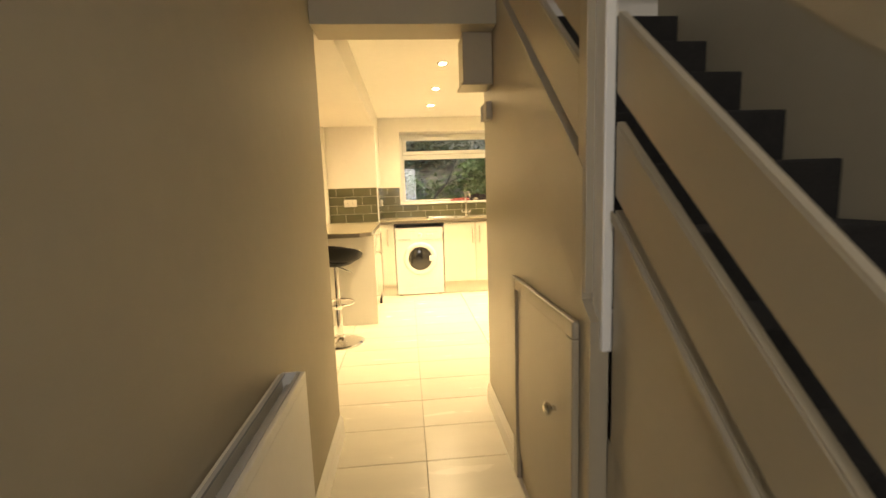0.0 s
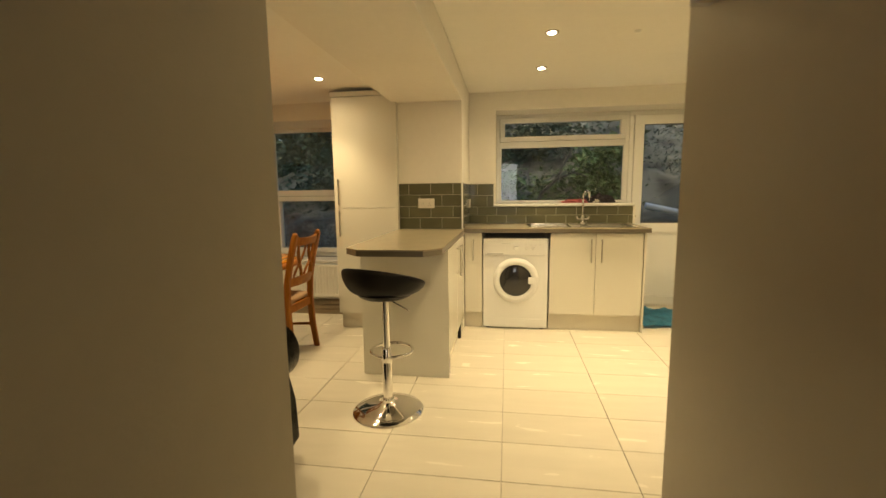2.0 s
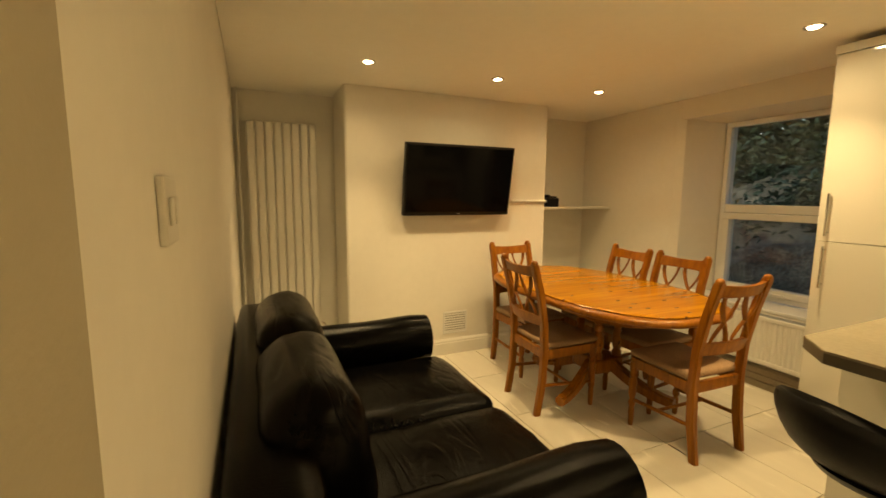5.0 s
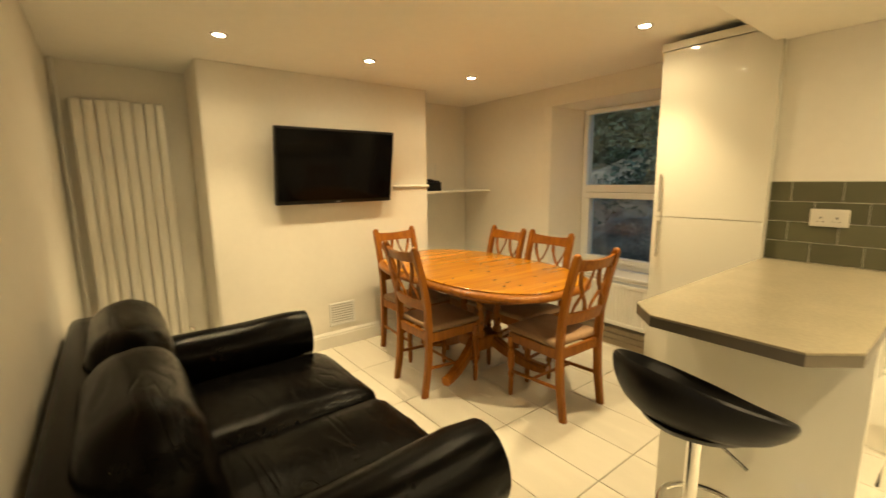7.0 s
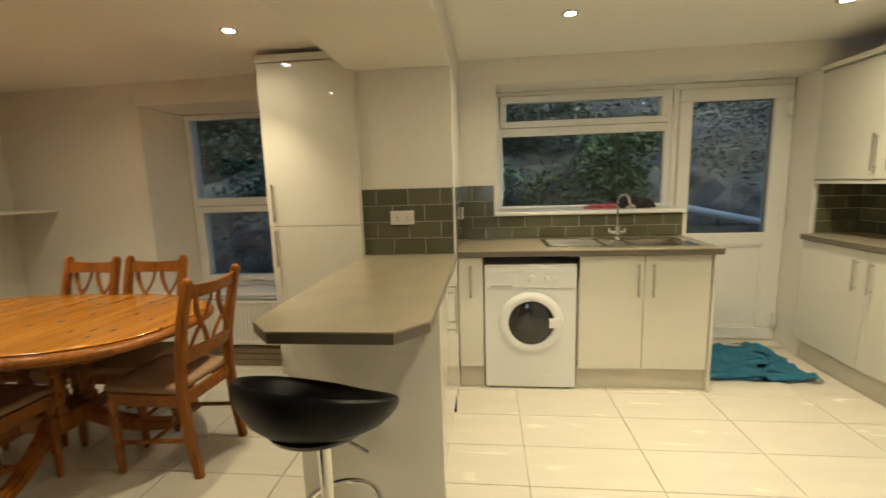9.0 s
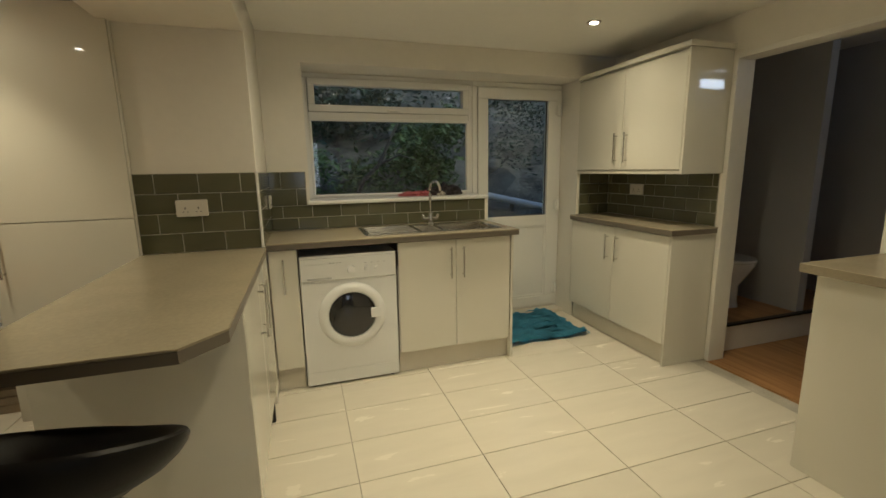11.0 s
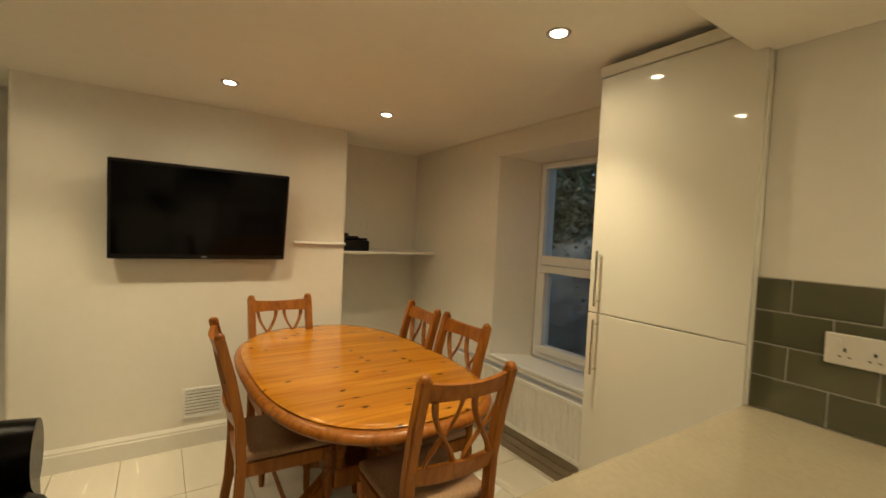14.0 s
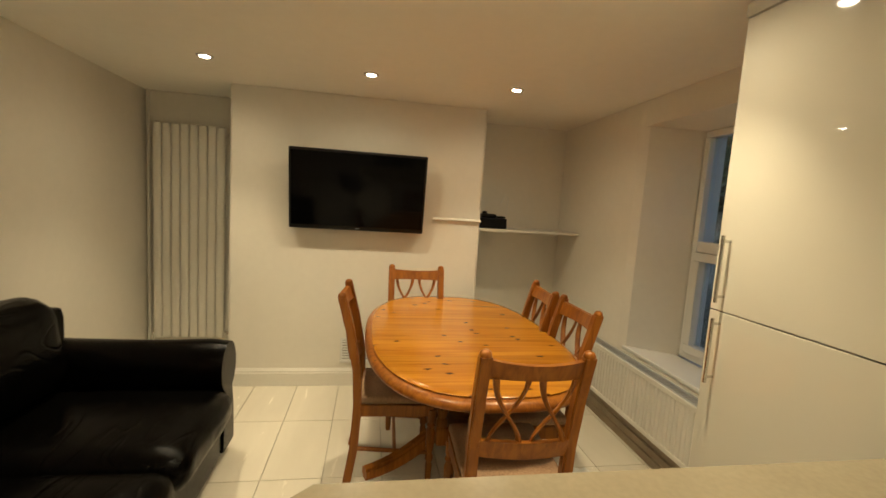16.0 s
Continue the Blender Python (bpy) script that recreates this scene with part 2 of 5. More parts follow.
def leather_mat(name, color, rough, crease):
    m = mat(name, color, rough, var=0.2, scale=3.0, fine=0.08, rvar=0.04)
    nt = m.node_tree
    b = nt.nodes["Principled BSDF"]
    co = nt.nodes.new("ShaderNodeTexCoord")
    vo = nt.nodes.new("ShaderNodeTexVoronoi")
    vo.inputs["Scale"].default_value = 260.0
    nt.links.new(co.outputs["Object"], vo.inputs["Vector"])
    n1 = nt.nodes.new("ShaderNodeTexNoise")
    n1.inputs["Scale"].default_value, n1.inputs["Detail"].default_value, n1.inputs["Distortion"].default_value = 16.0, 4, 1.5
    nt.links.new(co.outputs["Object"], n1.inputs["Vector"])
    ad = nt.nodes.new("ShaderNodeMath")
    ad.operation = "MULTIPLY_ADD"
    ad.inputs[1].default_value = 0.12
    nt.links.new(vo.outputs["Distance"], ad.inputs[0])
    n1s = nt.nodes.new("ShaderNodeMath")
    n1s.operation = "MULTIPLY"
    n1s.inputs[1].default_value = 0.07
    nt.links.new(n1.outputs["Fac"], n1s.inputs[0])
    nt.links.new(n1s.outputs[0], ad.inputs[2])
    mp = nt.nodes.new("ShaderNodeMapping")
    mp.inputs["Scale"].default_value = (2.2, 8.0, 6.0)
    mp.inputs["Rotation"].default_value = (0.0, 0.0, 0.5)
    nt.links.new(co.outputs["Object"], mp.inputs["Vector"])
    n2 = nt.nodes.new("ShaderNodeTexNoise")
    n2.inputs["Scale"].default_value, n2.inputs["Detail"].default_value, n2.inputs["Distortion"].default_value = 1.0, 1, 1.2
    nt.links.new(mp.outputs[0], n2.inputs["Vector"])
    cr = nt.nodes.new("ShaderNodeMapRange")
    cr.interpolation_type = "SMOOTHSTEP"
    cr.inputs["From Min"].default_value, cr.inputs["From Max"].default_value = 0.0, 0.075
    half = nt.nodes.new("ShaderNodeMath")
    half.operation = "SUBTRACT"
    half.inputs[1].default_value = 0.5
    nt.links.new(n2.outputs["Fac"], half.inputs[0])
    fold = nt.nodes.new("ShaderNodeMath")
    fold.operation = "ABSOLUTE"
    nt.links.new(half.outputs[0], fold.inputs[0])
    nt.links.new(fold.outputs[0], cr.inputs["Value"])
    ad2 = nt.nodes.new("ShaderNodeMath")
    ad2.operation = "MULTIPLY_ADD"
    ad2.inputs[1].default_value = crease
    nt.links.new(cr.outputs[0], ad2.inputs[0])
    nt.links.new(ad.outputs[0], ad2.inputs[2])
    bp = nt.nodes.new("ShaderNodeBump")
    bp.inputs["Strength"].default_value, bp.inputs["Distance"].default_value = 0.45, 0.008
    nt.links.new(ad2.outputs[0], bp.inputs["Height"])
    nt.links.new(bp.outputs[0], b.inputs["Normal"])
    return m


def glow_mat(name, color, strength):
    m = bpy.data.materials.new(name)
    m.use_nodes = True
    b = m.node_tree.nodes["Principled BSDF"]
    b.inputs["Base Color"].default_value = (0.8, 0.8, 0.8, 1)
    b.inputs["Emission Color"].default_value = (*color, 1)
    b.inputs["Emission Strength"].default_value = strength
    return m


def glass_mat(name):
    """Window pane: clear, with a true gloss."""
    m = bpy.data.materials.new(name)
    m.use_nodes = True
    nt = m.node_tree
    out = nt.nodes["Material Output"]
    tr = nt.nodes.new("ShaderNodeBsdfTransparent")
    tr.inputs[0].default_value = (0.86, 0.9, 0.89, 1)
    gl = nt.nodes.new("ShaderNodeBsdfGlossy")
    gl.inputs["Roughness"].default_value = 0.01
    lw = nt.nodes.new("ShaderNodeLayerWeight")
    lw.inputs["Blend"].default_value = 0.5
    pw = nt.nodes.new("ShaderNodeMath")
    pw.operation = "POWER"
    pw.inputs[1].default_value = 4.5
    nt.links.new(lw.outputs["Facing"], pw.inputs[0])
    fr = nt.nodes.new("ShaderNodeMath")
    fr.operation = "MULTIPLY_ADD"
    fr.inputs[1].default_value, fr.inputs[2].default_value = 0.9, 0.045
    nt.links.new(pw.outputs[0], fr.inputs[0])
    mx = nt.nodes.new("ShaderNodeMixShader")
    nt.links.new(fr.outputs[0], mx.inputs[0])
    nt.links.new(tr.outputs[0], mx.inputs[1])
    nt.links.new(gl.outputs[0], mx.inputs[2])
    nt.links.new(mx.outputs[0], out.inputs["Surface"])
    return m


PAINT = mat("wall_paint", (0.80, 0.77, 0.70), 0.62, var=0.025, scale=1.6, fine=0.012, bump=0.12, bscale=140)
CEIL = mat("ceiling_paint", (0.86, 0.84, 0.78), 0.75, var=0.02, scale=1.2, fine=0.01, bump=0.1, bscale=110)
# Wall and gloss paint darkened for the hall: its dimness is in the colour.
DIMPAINT = mat("dim_hall_paint", (0.43, 0.385, 0.29), 0.6, var=0.04, scale=1.4, fine=0.015, bump=0.12, bscale=140)
DIMGLOSS = mat("dim_hall_gloss", (0.395, 0.35, 0.265), 0.32, var=0.03, scale=3, fine=0.01, bump=0.06, bscale=30)
GLOSSWHITE = mat("white_gloss_paint", (0.78, 0.76, 0.70), 0.28, var=0.03, scale=3, fine=0.01, bump=0.06, bscale=30)
NEWELW = mat("newel_paint", (0.80, 0.80, 0.78), 0.35, var=0.03, scale=4, bump=0.05, bscale=25)
UPVC = mat("upvc_white", (0.80, 0.80, 0.78), 0.25, var=0.015, scale=3)
UNIT = mat("cream_gloss_laminate", (0.71, 0.69, 0.61), 0.03, var=0.01, scale=2, coat=0.3)
UNITEDGE = mat("unit_carcass", (0.76, 0.74, 0.67), 0.4, var=0.02)
PLINTH = mat("plinth_laminate", (0.66, 0.62, 0.53), 0.35, var=0.04, scale=4)
WORKTOP = mat("worktop_laminate", (0.335, 0.29, 0.205), 0.25, var=0.05, scale=5, fine=0.05)
WORKEDGE = mat("worktop_edge", (0.15, 0.13, 0.10), 0.35, var=0.05, scale=8)
STEEL = mat("brushed_steel", (0.62, 0.61, 0.58), 0.24, metal=1.0, var=0.05, scale=8)
CHROME = mat("chrome", (0.85, 0.84, 0.82), 0.06, metal=1.0)
APPL = mat("appliance_white", (0.80, 0.81, 0.81), 0.25, var=0.01, scale=3)
APPLGREY = mat("appliance_grey", (0.45, 0.46, 0.47), 0.35)
BLACKP = mat("black_plastic", (0.005, 0.005, 0.0055), 0.35, spec=0.25, var=0.2, scale=6)
SCREEN = mat("tv_screen", (0.0015, 0.0015, 0.002), 0.1, spec=0.12)
DARKGLASS = mat("porthole_glass", (0.02, 0.02, 0.022), 0.05, coat=0.5)
LEATHER = leather_mat("black_leather", (0.0022, 0.002, 0.0019), 0.2, 0.04)
SOFTLEATHER = leather_mat("creased_black_leather", (0.0022, 0.002, 0.0019), 0.21, 0.34)
for m in (LEATHER, SOFTLEATHER):
    m.node_tree.nodes["Principled BSDF"].inputs["Specular IOR Level"].default_value = 0.08
STOOLSKIN = mat("stool_vinyl", (0.006, 0.006, 0.0065), 0.42, spec=0.25, var=0.15, scale=6, bump=0.12, bscale=220)
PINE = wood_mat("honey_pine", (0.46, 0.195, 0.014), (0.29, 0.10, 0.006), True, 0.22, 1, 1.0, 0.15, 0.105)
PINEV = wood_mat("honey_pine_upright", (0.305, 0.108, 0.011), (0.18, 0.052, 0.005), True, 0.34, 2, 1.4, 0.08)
FABRIC = mat("seat_fabric", (0.30, 0.185, 0.105), 0.9, var=0.12, scale=7, fine=0.18, bump=0.5, bscale=420)
FLOORTILE = tile_mat("floor_tile", (0.67, 0.63, 0.535), 0.26, 0.035, 0.032)
GROUT = mat("floor_grout", (0.45, 0.42, 0.35), 0.8, var=0.15, scale=6, fine=0.1)
OLIVE = tile_mat("olive_wall_tile", (0.105, 0.105, 0.062), 0.12, 0.13, 0.12)
WGROUT = mat("wall_grout", (0.46, 0.44, 0.37), 0.8, var=0.06, scale=10)
SOCKET = mat("socket_plastic", (0.68, 0.65, 0.58), 0.3)
TOWEL = mat("blue_towel", (0.085, 0.32, 0.50), 0.95, var=0.14, scale=9, fine=0.2, bump=0.7, bscale=300)
SILVER = mat("satin_rim", (0.42, 0.39, 0.35), 0.3, metal=1.0)
BULB = glow_mat("lamp_glow", (1.0, 0.86, 0.62), 40.0)
GLASS = glass_mat("window_glass")
CARPET = mat("dark_stair_carpet", (0.018, 0.017, 0.016), 0.95, var=0.2, scale=10, fine=0.25, bump=0.6, bscale=300)
PLASTER = mat("bathroom_plaster", (0.42, 0.42, 0.43), 0.7, var=0.05, scale=2)
OAKFLOOR = wood_mat("bathroom_floor_oak", (0.40, 0.22, 0.09), (0.26, 0.13, 0.05), False, 0.4, 1, 0.8)
CERAMIC = mat("ceramic", (0.78, 0.78, 0.77), 0.1, coat=0.5)
VENTBACK = mat("vent_recess", (0.22, 0.2, 0.17), 0.8)
RUBBER = mat("rubber_seal", (0.06, 0.06, 0.06), 0.6)
CLOTH = [mat("cloth_dark", (0.03, 0.025, 0.03), 0.9, var=0.3, scale=20), mat("cloth_pink", (0.42, 0.12, 0.13), 0.9, var=0.3, scale=25), mat("cloth_pale", (0.5, 0.47, 0.42), 0.9, var=0.2, scale=25)]
PAPER = mat("white_paper", (0.75, 0.75, 0.73), 0.8, var=0.03)
ROCK = mat("garden_bank", (0.16, 0.145, 0.11), 0.9, var=0.7, scale=2.6, fine=0.5, bump=1.0, bscale=14)
LIMED = mat("brown_wood_skirting", (0.38, 0.31, 0.22), 0.5, var=0.12, scale=6, fine=0.06)
BARK = mat("branch_bark", (0.16, 0.14, 0.11), 0.9, var=0.2, scale=15)


def leaf_mat(name, c):
    m = mat(name, c, 0.45)
    nt = m.node_tree
    b = nt.nodes["Principled BSDF"]
    g = nt.nodes.new("ShaderNodeNewGeometry")
    r = nt.nodes.new("ShaderNodeMapRange")
    r.inputs["To Min"].default_value, r.inputs["To Max"].default_value = 0.4, 1.7
    nt.links.new(g.outputs["Random Per Island"], r.inputs["Value"])
    s = nt.nodes.new("ShaderNodeVectorMath")
    s.operation = "SCALE"
    s.inputs[0].default_value = c
    nt.links.new(r.outputs[0], s.inputs["Scale"])
    nt.links.new(s.outputs[0], b.inputs["Base Color"])
    return m


LEAF = leaf_mat("shrub_leaf", (0.15, 0.215, 0.07))
LEAF2 = leaf_mat("ivy_leaf", (0.045, 0.07, 0.042))
POLE = mat("white_pole", (0.85, 0.85, 0.84), 0.4)


# ---- mesh helpers ----
def bx(bm, x0, x1, y0, y1, z0, z1, b=0.0, seg=2):
    r = bmesh.ops.create_cube(bm, size=1.0, matrix=Matrix.Translation(((x0 + x1) / 2, (y0 + y1) / 2, (z0 + z1) / 2)) @ Matrix.Diagonal((abs(x1 - x0), abs(y1 - y0), abs(z1 - z0), 1)))
    if b > 0:
        es = list({e for v in r["verts"] for e in v.link_edges})
        bmesh.ops.bevel(bm, geom=es, offset=b, segments=seg, affect="EDGES", profile=0.5, clamp_overlap=True)
    return bm


def block(*a, **k):
    return bx(bmesh.new(), *a, **k)


def rod(bm, p0, p1, r0, r1=None, seg=14):
    p0, p1 = Vector(p0), Vector(p1)
    d = p1 - p0
    m = Matrix.Translation((p0 + p1) / 2) @ d.to_track_quat("Z", "Y").to_matrix().to_4x4()
    bmesh.ops.create_cone(bm, cap_ends=True, segments=seg, radius1=r0, radius2=r0 if r1 is None else r1, depth=d.length, matrix=m)
    return bm


def lathe(bm, prof, seg=28, at=(0, 0, 0)):
    rings = []
    for r, z in prof:
        rings.append([bm.verts.new((at[0] + r * math.cos(2 * math.pi * i / seg), at[1] + r * math.sin(2 * math.pi * i / seg), at[2] + z)) for i in range(seg)])
    for a, b in zip(rings, rings[1:]):
        for i in range(seg):
            bm.faces.new((a[i], a[(i + 1) % seg], b[(i + 1) % seg], b[i]))
    bm.faces.new(list(reversed(rings[0])))
    bm.faces.new(rings[-1])
    return bm


def tube(bm, pts, r, seg=10, closed=False, ry=None):
    """A swept round or oval bar along points."""
    pts = [Vector(p) for p in pts]
    n = len(pts)
    rings = []
    for i, p in enumerate(pts):
        a = pts[(i - 1) % n] if (closed or i > 0) else pts[i]
        c = pts[(i + 1) % n] if (closed or i < n - 1) else pts[i]
        q = (c - a).normalized().to_track_quat("Z", "Y")
        rr = r[i] if isinstance(r, (list, tuple)) else r
        rings.append([bm.verts.new(p + q @ Vector((rr * math.cos(2 * math.pi * k / seg), (ry or rr) * math.sin(2 * math.pi * k / seg), 0))) for k in range(seg)])
    for i in range(n if closed else n - 1):
        a, b = rings[i], rings[(i + 1) % n]
        for k in range(seg):
            bm.faces.new((a[k], a[(k + 1) % seg], b[(k + 1) % seg], b[k]))
    if not closed:
        bm.faces.new(list(reversed(rings[0])))
        bm.faces.new(rings[-1])
    return bm


def prism(bm, outline, lo, hi, axis=2, b=0.0):
    """Extrude a closed 2D outline along an axis (0: outline is y,z; 1: x,z; 2: x,y)."""
    def put(p, h):
        return {0: (h, p[0], p[1]), 1: (p[0], h, p[1]), 2: (p[0], p[1], h)}[axis]
    a = [bm.verts.new(put(p, lo)) for p in outline]
    c = [bm.verts.new(put(p, hi)) for p in outline]
    n = len(outline)
    fs = [bm.faces.new(list(reversed(a))), bm.faces.new(c)]
    for i in range(n):
        fs.append(bm.faces.new((a[i], a[(i + 1) % n], c[(i + 1) % n], c[i])))
    bmesh.ops.recalc_face_normals(bm, faces=fs)
    if b:
        es = [e for f in fs[:2] for e in f.edges]
        bmesh.ops.bevel(bm, geom=es, offset=b, segments=2, affect="EDGES", clamp_overlap=True)
    return bm


def part(name, bm, material, parent=None, label="", smooth=False, kind=""):
    bmesh.ops.recalc_face_normals(bm, faces=bm.faces)
    me = bpy.data.meshes.new(name)
    bm.to_mesh(me)
    bm.free()
    me.materials.append(material)
    if smooth:
        me.shade_smooth()
        me.set_sharp_from_angle(angle=radians(38))
    ob = new(name, me)
    ob.parent = parent
    return tagged(ob, label, kind=kind)


def thing(name, label, category, m=None, group=""):
    e = new(name)
    e.empty_display_size = 0.1
    if m is not None:
        e.matrix_world = m
    return tagged(e, label, category, group)


def structure(name, bm, material, label="", smooth=False):
    return tagged(part(name, bm, material, None, label, smooth), label, kind="structure")


# ---- the shell ----
CD, CK, CB = 2.20, 2.265, 2.057      # ceilings: dining, kitchen; underside of the beam
TOP = 2.6


def dining_ceiling(x):
    """The old dining room ceiling sags a little towards the chimney."""
    return CD + 0.013 * min(0.3, x + 1.38)


bm = bmesh.new()
bx(bm, -3.95, 2.8, -1.4, 6.75, -0.12, -0.012)
floor = structure("floor", bm, GROUT, "pale stone-look porcelain tile floor with grey grout")

structure("wall_hall_west", block(-0.44, -0.32, -1.3, 2.488, 0, 2.62), DIMPAINT, "cream painted hall wall")
structure("wall_dining_south", block(-3.95, -0.442, 2.382, 2.484, 0, TOP), PAINT, "cream painted dining room wall behind the sofa")
structure("wall_dining_west", block(-3.97, -3.85, 2.486, 6.38, 0, TOP), PAINT, "cream painted alcove wall")
structure("chimney_breast", block(-3.848, -3.37, 3.24, 5.08, 0, TOP, b=0.022, seg=4), PAINT, "cream painted chimney breast")


def splay_wall():
    """The dining room's thick outer wall with a splayed window reveal."""
    b = bmesh.new()
    prism(b, [(-3.848, 5.95), (-2.74, 5.95), (-2.66, 5.965), (-2.495, 6.22), (-2.495, 6.38), (-3.848, 6.38)], 0, TOP)
    bx(b, -2.7, -0.832, 5.97, 6.38, 0, 0.545)
    bx(b, -1.30, -0.832, 5.95, 6.38, 0.545, TOP)
    prism(b, [(5.95, 2.02), (6.22, 1.985), (6.38, 1.985), (6.38, TOP), (5.95, TOP)], -2.7, -1.30, axis=0)
    bx(b, -2.7, -0.832, 5.95, 5.97, 0, 0.54)
    return b


structure("wall_dining_north", splay_wall(), PAINT, "cream painted thick wall with a deep splayed window reveal")
structure("window_board", block(-2.69, -1.31, 5.955, 6.215, 0.548, 0.572, b=0.006), UPVC, "white painted window board")

structure("nib_wall", block(-0.828, -0.255, 5.485, 6.38, 0, TOP, b=0.004), PAINT, "cream painted nib wall between dining room and kitchen")
structure("beam", block(-0.87, -0.255, 2.602, 5.483, CB, TOP, b=0.004), PAINT, "cream painted boxed-in ceiling beam")
b = bmesh.new()
bx(b, -0.253, 0.02, 6.18, 6.62, 0, TOP)
bx(b, 0.02, 1.40, 6.18, 6.62, 0, 1.118)
bx(b, 0.02, 2.265, 6.18, 6.62, 2.085, TOP)
structure("wall_kitchen_north", b, PAINT, "cream painted outer wall round the kitchen window and back door")
structure("corner_pier", block(2.265, 2.80, 6.205, 6.62, 0, TOP), PAINT, "cream painted wall return beside the back door")
b = bmesh.new()
bx(b, 2.605, 2.725, 5.09, 6.203, 0, TOP)
bx(b, 2.605, 2.725, 4.2, 5.09, 2.03, TOP)
bx(b, 2.605, 2.725, 2.752, 4.2, 0, TOP)
structure("wall_kitchen_east", b, PAINT, "cream painted wall with a doorway to the lobby")
b = bmesh.new()
bx(b, 0.56, 2.725, 2.64, 2.75, 0, TOP)
structure("wall_kitchen_south", b, PAINT, "cream painted kitchen wall")
structure("lintel", block(-0.318, 0.533, 2.40, 2.60, 2.035, TOP), DIMPAINT, "cream painted lintel over the hall opening")

structure("ceiling", prism(bmesh.new(), [(-3.85, dining_ceiling(-3.85)), (-0.872, dining_ceiling(-0.872)), (-0.872, 2.32), (-3.85, 2.32)], 2.486, 5.948, axis=1), CEIL, "cream matt dining room ceiling")
structure("ceiling_kitchen", block(-0.253, 2.605, 2.602, 6.178, CK, CK + 0.1), CEIL, "pale matt kitchen ceiling")
structure("ceiling_hall", block(-0.33, 0.62, -1.3, 2.398, 2.46, 2.56), CEIL, "pale hall ceiling")
structure("wall_hall_south", block(-0.44, 1.60, -1.42, -1.302, 0, 4.3), DIMPAINT, "plain cream wall at the hall's end")
structure("wall_stair_east", block(1.46, 1.58, -1.3, 2.64, 0, 4.3), DIMPAINT, "cream stair wall")
structure("wall_stair_north", block(0.62, 1.46, 2.64, 2.75, TOP, 4.3), PAINT, "plain stairwell wall")
structure("wall_stair_head", block(0.62, 0.70, -1.3, 2.64, 2.56, 4.3), PAINT, "plain stairwell wall")
structure("ceiling_stair", block(0.62, 1.58, -1.42, 2.75, 4.3, 4.4), CEIL, "plain stairwell ceiling")


def skirting(name, x0, y0, x1, y1, h=0.125, t=0.018):
    """Moulded skirting along a line; it stands out to the left of the way from the first point to the second."""
    d = Vector((x1 - x0, y1 - y0, 0))
    ln = d.length
    ang = math.degrees(math.atan2(d.y, d.x))
    b = bmesh.new()
    prism(b, [(0.001, 0.0), (t, 0.0), (t, h - 0.035), (t - 0.004, h - 0.03), (t - 0.004, h - 0.018), (t - 0.010, h - 0.008), (0.004, h), (0.001, h)], 0, ln, axis=0)
    ob = structure(name, b, GLOSSWHITE, "white gloss moulded skirting board")
    ob.matrix_world = pose(x0, y0, 0, 0, 0, ang)
    return ob


skirting("baseboard_hall", -0.32, 2.488, -0.32, 1.75)
skirting("baseboard_chimney", -3.37, 5.08, -3.37, 3.24, 0.135)
skirting("baseboard_chimney_side", -3.37, 3.24, -3.848, 3.24, 0.135)
skirting("baseboard_alcove_south", -3.85, 3.238, -3.85, 2.486, 0.135)
skirting("baseboard_alcove_north", -3.85, 5.948, -3.85, 5.082, 0.135)
b = prism(bmesh.new(), [(5.949, 0.0), (5.905, 0.0), (5.905, 0.045), (5.915, 0.05), (5.915, 0.09), (5.925, 0.097), (5.925, 0.135), (5.936, 0.15), (5.949, 0.155)], -3.83, -1.43, axis=0)
structure("baseboard_dining_north", b, LIMED, "brown stepped wooden skirting below the radiator")
skirting("baseboard_dining_south", -3.83, 2.485, -0.45, 2.485, 0.135)
skirting("baseboard_pier", 2.265, 6.62, 2.265, 6.206, 0.16)


# ---- windows and back door ----
def pane_frame(b, x0, x1, z0, z1, y0, y1, w, bev=0.006):
    bx(b, x0, x1, y0, y1, z0, z0 + w, bev)
    bx(b, x0, x1, y0, y1, z1 - w, z1, bev)
    bx(b, x0, x0 + w, y0, y1, z0 + w, z1 - w, bev)
    bx(b, x1 - w, x1, y0, y1, z0 + w, z1 - w, bev)
    return b


def window_pane(x0, x1, z0, z1, y, parent):
    p = part("pane", block(x0, x1, y, y + 0.006, z0, z1), GLASS, parent, "dark double-glazed pane")
    p.visible_shadow = False
    return p


w1 = tagged(thing("window_1", "white plastic kitchen window with a top-hung light above a fixed pane", "window"), kind="structure")
part("window_frame", pane_frame(bmesh.new(), 0.02, 1.385, 1.12, 2.083, 6.47, 6.54, 0.035), UPVC, w1)
b = bmesh.new()
bx(b, 0.055, 1.35, 6.472, 6.538, 1.755, 1.80, 0.005)
part("transom", b, UPVC, w1)
part("sash", pane_frame(bmesh.new(), 0.058, 1.347, 1.803, 2.046, 6.455, 6.535, 0.05), UPVC, w1)
part("glazing_bead", pane_frame(bmesh.new(), 0.052, 1.353, 1.153, 1.757, 6.462, 6.50, 0.022), UPVC, w1)
part("window_handle", block(0.66, 0.75, 6.435, 6.456, 1.812, 1.826, b=0.005), UPVC, w1)
window_pane(0.07, 1.335, 1.17, 1.745, 6.50, w1)
window_pane(0.105, 1.30, 1.85, 2.0, 6.50, w1)
structure("window_sill", block(0.0, 1.392, 6.15, 6.469, 1.12, 1.148, b=0.008), UPVC, "white kitchen window sill")

